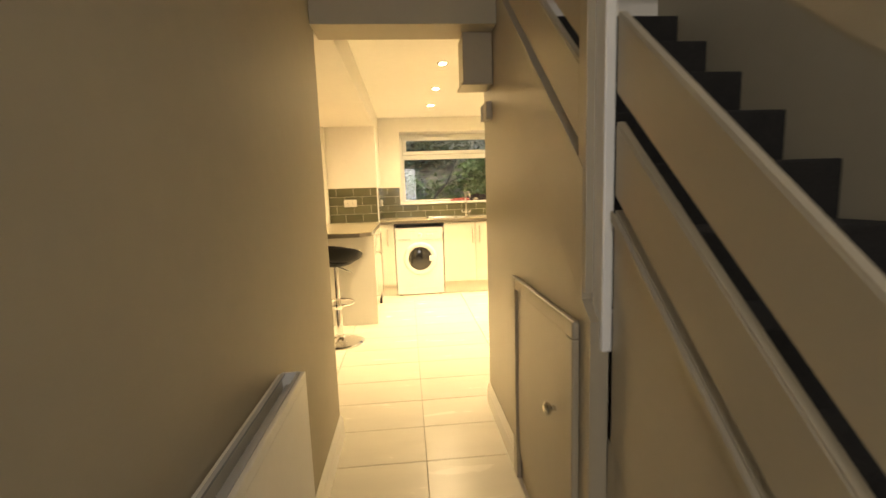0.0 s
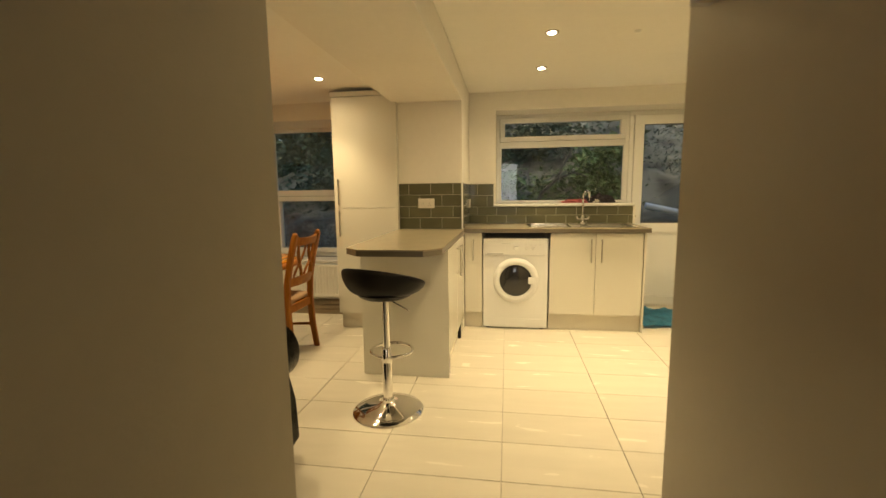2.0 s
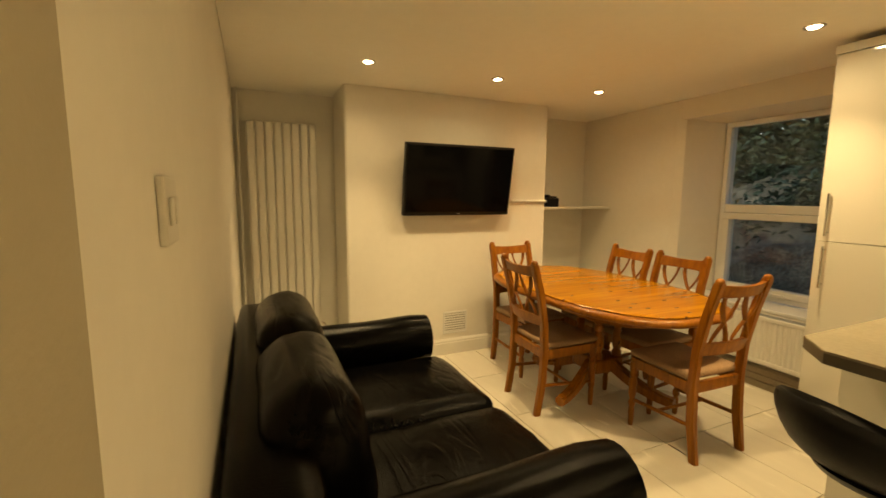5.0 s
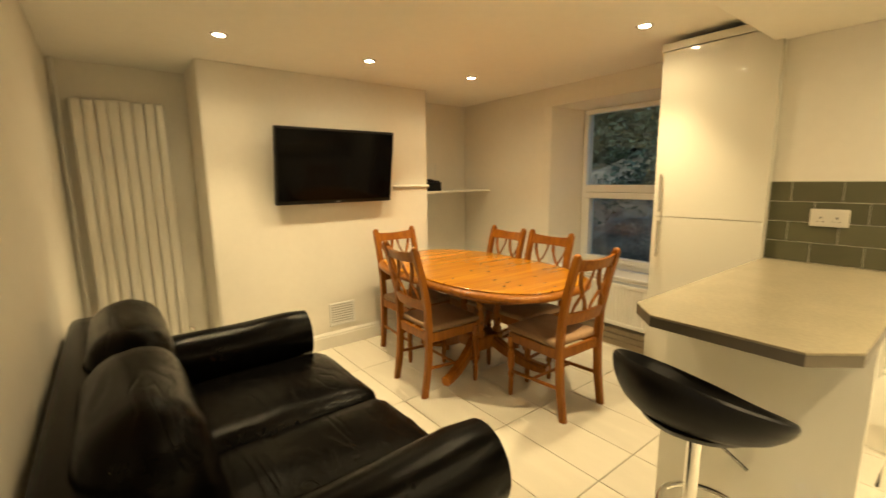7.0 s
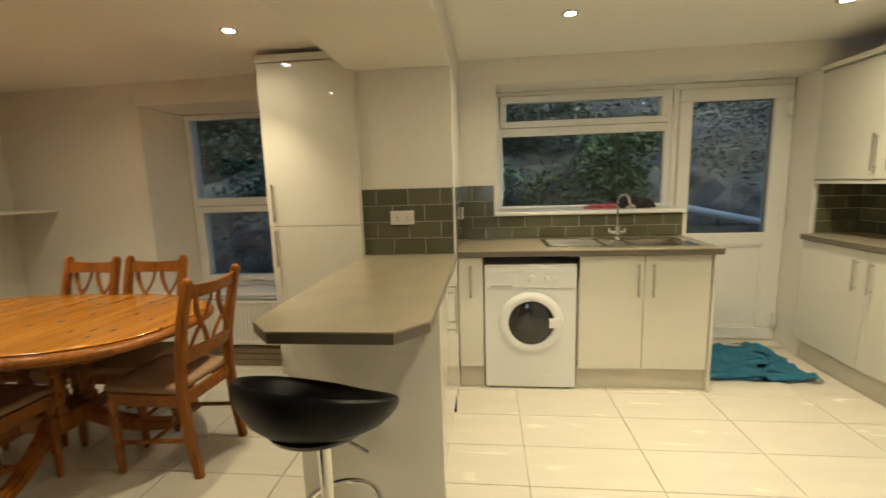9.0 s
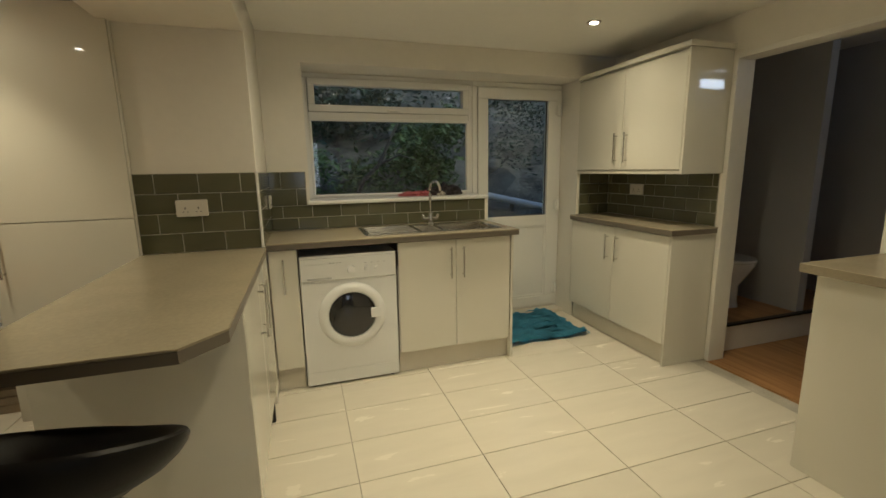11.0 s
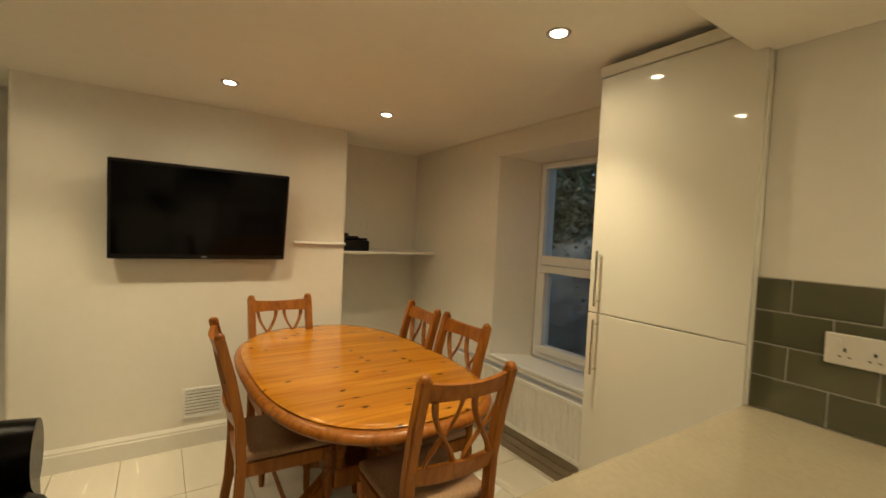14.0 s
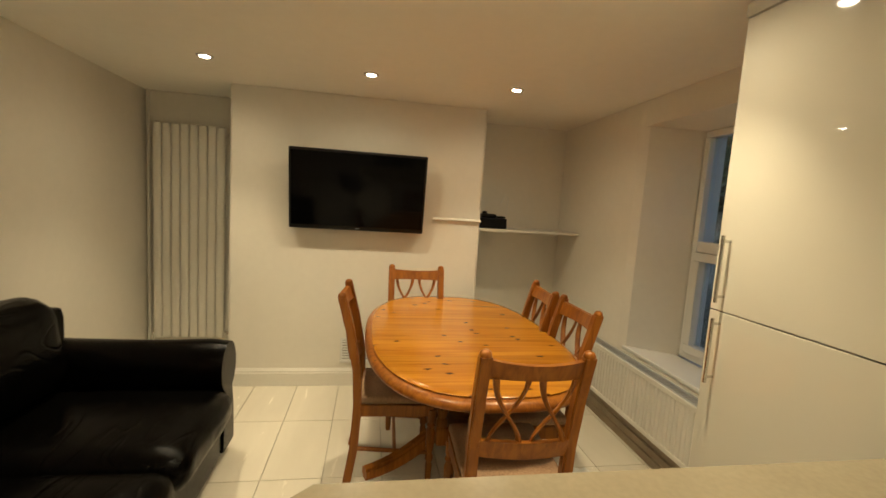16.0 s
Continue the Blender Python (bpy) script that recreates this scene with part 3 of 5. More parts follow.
d1 = tagged(thing("door_1", "white plastic back door, glazed above a solid lower panel, closed", "door"), kind="structure")
part("door_frame", pane_frame(bmesh.new(), 1.388, 2.262, 0.0, 2.083, 6.47, 6.54, 0.045), UPVC, d1)
b = pane_frame(bmesh.new(), 1.436, 2.214, 0.05, 2.036, 6.455, 6.53, 0.095)
bx(b, 1.531, 2.119, 6.457, 6.528, 0.83, 0.925, 0.004)
part("door_leaf", b, UPVC, d1)
part("door_panel", block(1.53, 2.12, 6.475, 6.51, 0.145, 0.83), UPVC, d1)
part("panel_bead", pane_frame(bmesh.new(), 1.53, 2.12, 0.146, 0.83, 6.463, 6.475, 0.018, 0.003), UPVC, d1)
window_pane(1.53, 2.12, 0.925, 1.942, 6.495, d1)
part("glass_seal", pane_frame(bmesh.new(), 1.529, 2.121, 0.924, 1.943, 6.484, 6.494, 0.008, 0.0), RUBBER, d1)
for hz in (0.22, 1.02, 1.86):
    part("hinge", bx(rod(bmesh.new(), (2.226, 6.44, hz - 0.05), (2.226, 6.44, hz + 0.05), 0.017), 2.19, 2.25, 6.447, 6.456, hz - 0.04, hz + 0.04, 0.002), UPVC, d1)
part("lock_barrel", rod(bmesh.new(), (1.475, 6.456, 1.0), (1.475, 6.449, 1.0), 0.011), STEEL, d1)
structure("threshold", block(1.388, 2.262, 6.36, 6.56, 0.0, 0.03, b=0.004), PLINTH, "back door threshold")

w2 = tagged(thing("window_2", "white plastic dining room window, two panes one above the other", "window"), kind="structure")
part("window_frame", pane_frame(bmesh.new(), -2.49, -1.305, 0.575, 1.983, 6.225, 6.295, 0.04), UPVC, w2)
part("transom", block(-2.45, -1.345, 6.227, 6.293, 1.25, 1.315, b=0.005), UPVC, w2)
part("sash", pane_frame(bmesh.new(), -2.447, -1.348, 0.618, 1.247, 6.205, 6.285, 0.052), UPVC, w2)
part("window_handle", block(-2.04, -1.93, 6.185, 6.206, 0.632, 0.648, b=0.005), UPVC, w2)
window_pane(-2.395, -1.40, 0.67, 1.195, 6.25, w2)
window_pane(-2.45, -1.345, 1.315, 1.943, 6.26, w2)

# ---- lobby and cloakroom past the east doorway ----
structure("lobby_floor", block(2.735, 4.4, 3.6, 5.15, -0.06, 0.0), OAKFLOOR, "brown wood-look lobby floor")
structure("lobby_sill", block(2.605, 2.735, 4.2, 5.09, -0.06, 0.001), OAKFLOOR, "wood-look floor in the doorway")
structure("cloakroom_floor", block(2.735, 4.4, 5.18, 6.3, -0.06, 0.2), OAKFLOOR, "raised wood-look cloakroom floor")
structure("cloakroom_step", block(2.735, 4.4, 5.15, 5.178, 0.0, 0.19, b=0.003), GLOSSWHITE, "white riser of the step")
structure("step_nosing", block(2.735, 4.4, 5.135, 5.178, 0.192, 0.206, b=0.003), BLACKP, "black step nosing")
b = bmesh.new()
bx(b, 4.4, 4.5, 3.5, 6.4, -0.06, 2.4)
bx(b, 2.735, 4.4, 6.3, 6.4, -0.06, 2.4)
bx(b, 2.735, 4.4, 3.5, 3.6, -0.06, 2.4)
structure("wall_lobby", b, PLASTER, "grey painted lobby walls")
structure("cloakroom_partition", block(3.62, 3.70, 5.182, 6.298, 0.2, 2.3), PLASTER, "grey partition")
structure("ceiling_lobby", block(2.735, 4.4, 3.6, 6.3, 2.3, 2.4), CEIL, "lobby ceiling")
lb = thing("lobby_light", "lit white bulkhead light high on the lobby wall", "wall light", pose(4.12, 3.601, 2.19))
part("housing", block(-0.17, 0.17, 0.0, 0.03, -0.06, 0.06, b=0.006), UPVC, lb)
part("diffuser", block(-0.155, 0.155, 0.0305, 0.055, -0.045, 0.045, b=0.01), glow_mat("cool_strip_glow", (0.92, 0.97, 1.0), 9.0), lb, "glowing white diffuser")
b = bmesh.new()
bx(b, 2.59, 2.735, 5.06, 5.089, 0, 2.03, 0.003)
bx(b, 2.59, 2.735, 4.201, 4.23, 0, 2.03, 0.003)
bx(b, 2.59, 2.735, 4.23, 5.06, 2.0, 2.029, 0.003)
structure("door_lining", b, GLOSSWHITE, "white gloss doorway lining")

# ---- stairs ----
SL = 0.872


def cz(y, c):
    return c + SL * (y - 1.34)


def slope_board(y0, y1, c0, c1, x0, x1, bev=0.004):
    return prism(bmesh.new(), [(y0, cz(y0, c0)), (y1, cz(y1, c0)), (y1, cz(y1, c1)), (y0, cz(y0, c1))], x0, x1, axis=0, b=bev)


st = thing("staircase", "painted staircase with dark carpet and a sloping white board balustrade", "stairs")
for i in range(11):
    y0 = 0.27 + 0.218 * i
    z1 = 0.19 * (i + 1)
    part("step", block(0.64, 1.455, y0, min(y0 + 0.245, 2.63), max(0.0, z1 - 0.22), z1, b=0.008), CARPET, st)
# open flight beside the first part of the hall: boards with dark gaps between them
part("lower_string", slope_board(0.30, 1.331, 0.60, 1.215, 0.5845, 0.615), DIMGLOSS, st)
part("board", slope_board(0.30, 1.331, 1.25, 1.425, 0.585, 0.612), DIMGLOSS, st)
part("board", slope_board(0.30, 1.331, 1.49, 1.673, 0.585, 0.612), DIMGLOSS, st)
part("rail_board", slope_board(0.30, 1.331, 1.905, 2.10, 0.578, 0.618), DIMGLOSS, st)
part("string_trim", slope_board(0.32, 1.331, 1.19, 1.214, 0.575, 0.584, 0.002), DIMGLOSS, st)
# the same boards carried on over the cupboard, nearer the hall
part("lower_string", slope_board(1.40, 2.62, 0.895, 1.265, 0.5342, 0.566, 0), DIMGLOSS, st)
part("board", slope_board(1.44, 2.62, 1.300, 1.497, 0.540, 0.566), DIMGLOSS, st)
part("board", slope_board(1.44, 2.62, 1.553, 2.15, 0.540, 0.566), DIMGLOSS, st)
part("post_board", block(0.536, 0.566, 1.385, 1.435, 0.99, 2.45, b=0.002), DIMGLOSS, st)
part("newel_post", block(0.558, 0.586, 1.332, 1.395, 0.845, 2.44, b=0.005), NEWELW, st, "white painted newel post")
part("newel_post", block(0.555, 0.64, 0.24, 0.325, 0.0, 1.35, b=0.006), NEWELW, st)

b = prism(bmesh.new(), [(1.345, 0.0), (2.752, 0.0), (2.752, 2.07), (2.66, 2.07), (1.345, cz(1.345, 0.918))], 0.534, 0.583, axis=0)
us = structure("understair_panel", b, DIMGLOSS, "cream gloss panelling under the stairs")
structure("understair_panel_low", prism(bmesh.new(), [(0.326, 0.0), (1.344, 0.0), (1.344, cz(1.344, 0.599)), (0.326, cz(0.326, 0.599))], 0.5846, 0.614, axis=0), DIMGLOSS, "cream gloss panel below the lower flight")
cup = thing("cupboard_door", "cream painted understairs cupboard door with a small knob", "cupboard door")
part("leaf", block(0.521, 0.533, 1.47, 2.03, 0.12, 0.85, b=0.003), DIMGLOSS, cup)
part("architrave", block(0.512, 0.533, 2.036, 2.092, 0.0, 0.905, b=0.005), DIMGLOSS, cup)
part("architrave", block(0.512, 0.533, 1.41, 2.035, 0.855, 0.905, b=0.005), DIMGLOSS, cup)
part("architrave", block(0.512, 0.533, 1.41, 1.464, 0.0, 0.854, b=0.005), DIMGLOSS, cup)
kb = lathe(bmesh.new(), [(0.008, 0), (0.008, 0.012), (0.018, 0.02), (0.02, 0.03), (0.012, 0.038)], 16)
kb.transform(pose(0.521, 1.57, 0.575, 0, -90, 0))
part("knob", kb, STEEL, cup, "steel knob", True)
skirting("baseboard_understair", 0.533, 2.10, 0.533, 2.745)
bxx = thing("wall_box", "white painted boxed-in casing above the opening", "casing")
part("casing", block(0.385, 0.532, 2.50, 2.66, 1.80, 2.034, b=0.004), DIMGLOSS, bxx)
part("lip", block(0.375, 0.532, 2.49, 2.658, 1.785, 1.799, b=0.003), DIMGLOSS, bxx)
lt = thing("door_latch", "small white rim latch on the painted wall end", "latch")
part("body", block(0.500, 0.533, 2.53, 2.62, 1.625, 1.715, b=0.004), DIMGLOSS, lt)
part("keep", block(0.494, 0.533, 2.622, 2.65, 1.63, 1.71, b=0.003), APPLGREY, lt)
part("bolt", block(0.503, 0.520, 2.65, 2.668, 1.655, 1.685, b=0.002), BLACKP, lt)


# ---- ceiling fittings ----
def downlight(x, y, z):
    t = thing("downlight", "round recessed ceiling downlight, lit, satin metal rim", "ceiling light", pose(x, y, z), "ceiling downlights")
    part("rim", lathe(bmesh.new(), [(0.030, -0.001), (0.033, -0.006), (0.041, -0.007), (0.045, -0.004), (0.046, -0.0005)], 28), SILVER, t, "", True)
    part("lamp", lathe(bmesh.new(), [(0.026, -0.0075), (0.010, -0.0085), (0.001, -0.0086)], 24), BULB, t, "glowing lamp face", True)
    return t


dl = downlight(*DOWNLIGHTS[0][:2], dining_ceiling(DOWNLIGHTS[0][0]))
for lx, ly, lz in DOWNLIGHTS[1:]:
    copy_thing(dl, pose(lx, ly, dining_ceiling(lx) if lz < 2.22 else CK))
sm = thing("smoke_alarm", "round white smoke alarm on the kitchen ceiling", "smoke alarm", pose(1.48, 4.79, CK))
part("base", lathe(bmesh.new(), [(0.055, -0.001), (0.055, -0.012), (0.05, -0.014)], 28), UPVC, sm, "", True)
part("cover", lathe(bmesh.new(), [(0.047, -0.0145), (0.047, -0.03), (0.035, -0.038), (0.004, -0.04)], 28), UPVC, sm, "", True)
part("ceiling_blank", lathe(bmesh.new(), [(0.02, -0.001), (0.02, -0.005), (0.004, -0.006)], 20), UPVC, thing("ceiling_plate", "small round white blanking plate", "ceiling plate", pose(0.94, 4.67, CK)))


# ---- kitchen units ----
def bar_handle(name, x, y, z0, z1, parent, out=(0, -1)):
    """Steel bar handle on two feet, standing out in the direction given."""
    b = bmesh.new()
    ox, oy = out[0] * 0.03, out[1] * 0.03
    rod(b, (x + ox, y + oy, z0), (x + ox, y + oy, z1), 0.006, seg=10)
    for z in (z0 + 0.02, z1 - 0.02):
        rod(b, (x, y, z), (x + ox, y + oy, z), 0.005, seg=8)
    return part(name, b, STEEL, parent, "brushed steel bar handle", True)


tall = thing("tall_cabinet", "tall cream gloss larder cabinet with two doors, beside the peninsula", "cabinet")
part("carcass", block(-1.428, -0.829, 5.462, 5.945, 0.15, 2.165, b=0.002), UNITEDGE, tall)
up = part("door", block(-1.425, -0.831, 5.44, 5.460, 1.140, 2.118, b=0.002), UNIT, tall)
lo = part("door", block(-1.425, -0.831, 5.44, 5.460, 0.155, 1.136, b=0.002), UNIT, tall)
bar_handle("handle", -1.375, 5.44, 1.17, 1.40, up)
bar_handle("handle", -1.375, 5.44, 0.885, 1.115, lo)
part("cornice", block(-1.432, -0.832, 5.436, 5.461, 2.123, 2.166, b=0.003), UNIT, tall)
part("plinth", block(-1.42, -0.84, 5.50, 5.515, 0.0, 0.148), PLINTH, tall)

pen = thing("peninsula_unit", "cream gloss breakfast peninsula base with doors on one side", "cabinet")
part("end_panel", block(-0.857, -0.247, 4.468, 4.488, 0.0, 0.905, b=0.002), UNIT, pen)
part("back_panel", block(-0.857, -0.839, 4.489, 5.436, 0.0, 0.905, b=0.002), UNIT, pen)
part("carcass", block(-0.838, -0.266, 4.489, 5.483, 0.15, 0.905), UNITEDGE, pen)
y = 4.492
for i, wd in enumerate((0.49, 0.49)):
    dr = part("door", block(-0.264, -0.247, y, y + wd - 0.004, 0.155, 0.895, b=0.002), UNIT, pen)
    bar_handle("handle", -0.247, y + (wd - 0.06 if i == 0 else 0.06), 0.63, 0.86, dr, (1, 0))
    y += wd
part("plinth", block(-0.30, -0.285, 4.49, 5.48, 0.0, 0.148), PLINTH, pen)
for ly in (4.56, 5.30):
    part("leg", rod(bmesh.new(), (-0.27, ly, 0.0), (-0.27, ly, 0.15), 0.016), BLACKP, pen)
PEN = [(-0.835, 5.483), (-0.835, 4.16), (-0.735, 4.055), (-0.335, 4.055), (-0.240, 4.165), (-0.240, 5.483)]
pw = thing("peninsula_worktop", "grey-beige laminate peninsula worktop with clipped corners", "worktop")
part("top", prism(bmesh.new(), PEN, 0.938, 0.945, 2, 0.002), WORKTOP, pw)
part("edge", prism(bmesh.new(), [(x + (0.001 if x < -0.5 else -0.001), y + (0.001 if y < 5 else 0)) for x, y in PEN], 0.906, 0.9375, 2), WORKEDGE, pw, "dark worktop edge")


def base_unit(name, label, x0, x1, doors, handles, top=0.905):
    u = thing(name, label, "cabinet")
    part("carcass", block(x0, x1, 5.622, 6.165, 0.15, top), UNITEDGE, u)
    n = len(doors) - 1
    for i in range(n):
        d = part("door", block(doors[i] + 0.002, doors[i + 1] - 0.002, 5.602, 5.620, 0.155, 0.898, b=0.002), UNIT, u)
        bar_handle("handle", handles[i], 5.602, 0.64, 0.85, d)
    part("plinth", block(x0, x1, 5.65, 5.665, 0.0, 0.148), PLINTH, u)
    return u


base_unit("narrow_cabinet", "narrow cream gloss base cabinet beside the washing machine", -0.25, -0.088, [-0.248, -0.09], [-0.168])
base_unit("sink_cabinet", "cream gloss double-door cabinet under the sink", 0.522, 1.325, [0.524, 0.919, 1.318], [0.878, 0.966], 0.74)
part("end_panel", block(1.326, 1.344, 5.60, 6.165, 0.0, 0.905, b=0.002), UNIT, thing("cabinet_end_panel", "cream gloss end panel of the sink run", "end panel"))

kt = thing("kitchen_worktop", "grey-beige laminate worktop under the window", "worktop")
b = bmesh.new()
bx(b, -0.252, 0.71, 5.565, 6.166, 0.938, 0.945)
bx(b, 0.71, 1.235, 5.565, 5.66, 0.938, 0.945)
bx(b, 0.71, 1.235, 6.01, 6.166, 0.938, 0.945)
bx(b, 1.235, 1.37, 5.565, 6.166, 0.938, 0.945)
part("top", b, WORKTOP, kt)
b = bmesh.new()
bx(b, -0.252, 0.70, 5.567, 6.164, 0.906, 0.9375)
bx(b, 0.70, 1.368, 5.567, 5.64, 0.906, 0.9375)
bx(b, 1.25, 1.368, 5.64, 6.164, 0.906, 0.9375)
part("edge", b, WORKEDGE, kt, "darker worktop edge")

# stainless sink with drainer, half bowl and main bowl
sk = thing("kitchen_sink", "stainless steel sink with drainer set in the worktop", "sink")
b = bmesh.new()
bx(b, 0.33, 0.70, 5.64, 6.06, 0.946, 0.951, 0.002)
bx(b, 0.70, 1.28, 5.64, 5.675, 0.946, 0.952, 0.002)
bx(b, 0.70, 1.28, 6.00, 6.06, 0.946, 0.952, 0.002)
bx(b, 0.70, 0.72, 5.675, 6.00, 0.946, 0.952, 0.002)
bx(b, 0.855, 0.89, 5.675, 6.00, 0.946, 0.952, 0.002)
bx(b, 1.235, 1.28, 5.675, 6.00, 0.946, 0.952, 0.002)
part("rim", b, STEEL, sk)


def bowl(x0, x1, y0, y1, zt, dep):
    b = bmesh.new()
    top = [(x0, y0), (x1, y0), (x1, y1), (x0, y1)]
    bot = [(x0 + 0.02, y0 + 0.02), (x1 - 0.02, y0 + 0.02), (x1 - 0.02, y1 - 0.02), (x0 + 0.02, y1 - 0.02)]
    a = [b.verts.new((*p, zt)) for p in top]
    c = [b.verts.new((*p, zt - dep)) for p in bot]
    b.faces.new(c)
    for i in range(4):
        b.faces.new((a[i], a[(i + 1) % 4], c[(i + 1) % 4], c[i]))
    return b


part("main_bowl", bowl(0.888, 1.238, 5.673, 6.002, 0.947, 0.16), STEEL, sk)
part("half_bowl", bowl(0.718, 0.857, 5.673, 6.002, 0.947, 0.10), STEEL, sk)
b = bmesh.new()
for i in range(9):
    bx(b, 0.36, 0.68, 5.69 + 0.035 * i, 5.704 + 0.035 * i, 0.951, 0.960, 0.003)
part("drainer_ribs", b, STEEL, sk)
tp = thing("mixer_tap", "chrome swan-neck mixer tap behind the sink", "tap", pose(0.87, 6.03, 0.952))
part("base", lathe(bmesh.new(), [(0.028, 0), (0.026, 0.01), (0.018, 0.02), (0.018, 0.07), (0.014, 0.085)], 20), CHROME, tp, "", True)
pts = [(0, 0, 0.08)] + [(0, 0, 0.08 + 0.025 * i) for i in range(1, 8)] + [(0.015 * (1 - math.cos(a)), -0.08 * (1 - math.cos(a)), 0.255 + 0.065 * math.sin(a)) for a in [math.pi * k / 10 for k in range(1, 11)]] + [(0.03, -0.16, 0.225)]
part("spout", tube(bmesh.new(), pts, 0.010, 10), CHROME, tp, "", True)
for s in (-1, 1):
    b = bmesh.new()
    rod(b, (0, 0, 0.045), (s * 0.055, 0, 0.045), 0.011)
    rod(b, (s * 0.05, 0, 0.045), (s * 0.06, 0, 0.075), 0.016, 0.012)
    part("tap_head", b, CHROME, tp, "", True)


# ---- washing machine ----
wm = thing("washing_machine", "white front-loading washing machine with a dark porthole", "washing machine", pose(0.215, 5.608, 0))
part("body", block(-0.295, 0.295, 0.0, 0.52, 0.012, 0.85, b=0.008), APPL, wm)
part("control_panel", block(-0.29, 0.29, -0.012, 0.0, 0.695, 0.835, b=0.005), APPL, wm)
part("drawer", block(-0.275, -0.09, -0.016, -0.012, 0.715, 0.80, b=0.004), APPL, wm)
part("drawer_pull", block(-0.255, -0.11, -0.019, -0.0165, 0.706, 0.716, b=0.001), APPLGREY, wm)
for kx in (0.01, 0.105, 0.165):
    kb = lathe(bmesh.new(), [(0.026 if kx < 0.05 else 0.015, 0), (0.023 if kx < 0.05 else 0.013, 0.018), (0.004, 0.019)], 22)
    kb.transform(pose(kx, -0.012, 0.757, 90, 0, 0))
    part("dial", kb, APPL, wm, "", True)
b = bmesh.new()
for i in range(4):
    bx(b, -0.06 - 0.02 * i, -0.048 - 0.02 * i, -0.0145, -0.0122, 0.80, 0.805)
    bx(b, 0.09 + 0.04 * i, 0.105 + 0.04 * i, -0.0145, -0.0122, 0.79, 0.793)
part("print_marks", b, APPLGREY, wm, kind="stuff")
ring = lathe(bmesh.new(), [(0.208, 0.0), (0.208, 0.008), (0.195, 0.022), (0.172, 0.027), (0.150, 0.020), (0.146, 0.010), (0.146, 0.0)], 48)
ring.transform(pose(0.005, -0.001, 0.462, 90, 0, 0))
pd = part("porthole_door", ring, APPL, wm, "", True)
gl = lathe(bmesh.new(), [(0.145, 0.010), (0.12, 0.018), (0.06, 0.024), (0.003, 0.026)], 40)
gl.transform(pose(0.005, -0.004, 0.462, 90, 0, 0))
part("porthole_glass", gl, DARKGLASS, pd, "dark glass bowl", True)
part("door_catch", block(0.118, 0.185, -0.032, -0.022, 0.432, 0.498, b=0.01, seg=3), APPL, pd)
part("filter_flap", block(-0.288, 0.288, -0.004, 0.0, 0.02, 0.102, b=0.003), APPL, wm)
for fx in (-0.25, 0.25):
    part("foot", rod(bmesh.new(), (fx, 0.04, 0), (fx, 0.04, 0.014), 0.02), BLACKP, wm)
part("shadow_board", block(-0.085, 0.519, 6.10, 6.12, 0.15, 0.905), UNITEDGE, thing("back_board", "plain board behind the washing machine", "board"))

# ---- east run: base and wall cabinets ----
eb = thing("east_base_cabinet", "cream gloss base cabinet by the back door", "cabinet")
part("carcass", block(2.245, 2.6, 5.118, 6.20, 0.15, 0.905), UNITEDGE, eb)
part("end_panel", block(2.225, 2.6, 5.10, 5.117, 0.0, 0.905, b=0.002), UNIT, eb)
for y0, y1, hy in ((5.12, 5.655, 5.60), (5.659, 6.195, 5.71)):
    d = part("door", block(2.225, 2.243, y0, y1, 0.155, 0.898, b=0.002), UNIT, eb)
    bar_handle("handle", 2.225, hy, 0.64, 0.84, d, (-1, 0))
part("plinth", block(2.27, 2.285, 5.12, 6.20, 0.0, 0.148), PLINTH, eb)
ew = thing("east_worktop", "grey-beige laminate worktop below the wall cabinets", "worktop")
part("top", block(2.205, 2.603, 5.085, 6.203, 0.938, 0.945, b=0.002), WORKTOP, ew)
part("edge", block(2.206, 2.602, 5.086, 6.202, 0.906, 0.9375), WORKEDGE, ew)
ec = thing("wall_cabinet", "cream gloss wall cabinets with two doors, cornice on top", "cabinet")
part("carcass", block(2.275, 2.603, 5.118, 6.20, 1.325, 2.06), UNITEDGE, ec)
part("end_panel", block(2.255, 2.603, 5.10, 5.117, 1.30, 2.06, b=0.002), UNIT, ec)
for y0, y1, hy in ((5.12, 5.655, 5.60), (5.659, 6.195, 5.71)):
    d = part("door", block(2.255, 2.273, y0, y1, 1.33, 2.045, b=0.002), UNIT, ec)
    bar_handle("handle", 2.255, hy, 1.38, 1.60, d, (-1, 0))
part("pelmet", block(2.262, 2.274, 5.118, 6.198, 1.30, 1.326, b=0.002), UNIT, ec)
part("cornice", block(2.235, 2.604, 5.085, 6.202, 2.061, 2.095, b=0.006), UNIT, ec)
su = thing("south_base_cabinet", "cream base cabinet with worktop beside the doorway", "cabinet")
part("carcass", block(2.0, 2.6, 2.76, 4.13, 0.0, 0.905, b=0.003), UNIT, su)
part("worktop", block(1.93, 2.602, 2.756, 4.16, 0.907, 0.945, b=0.003), WORKTOP, su)


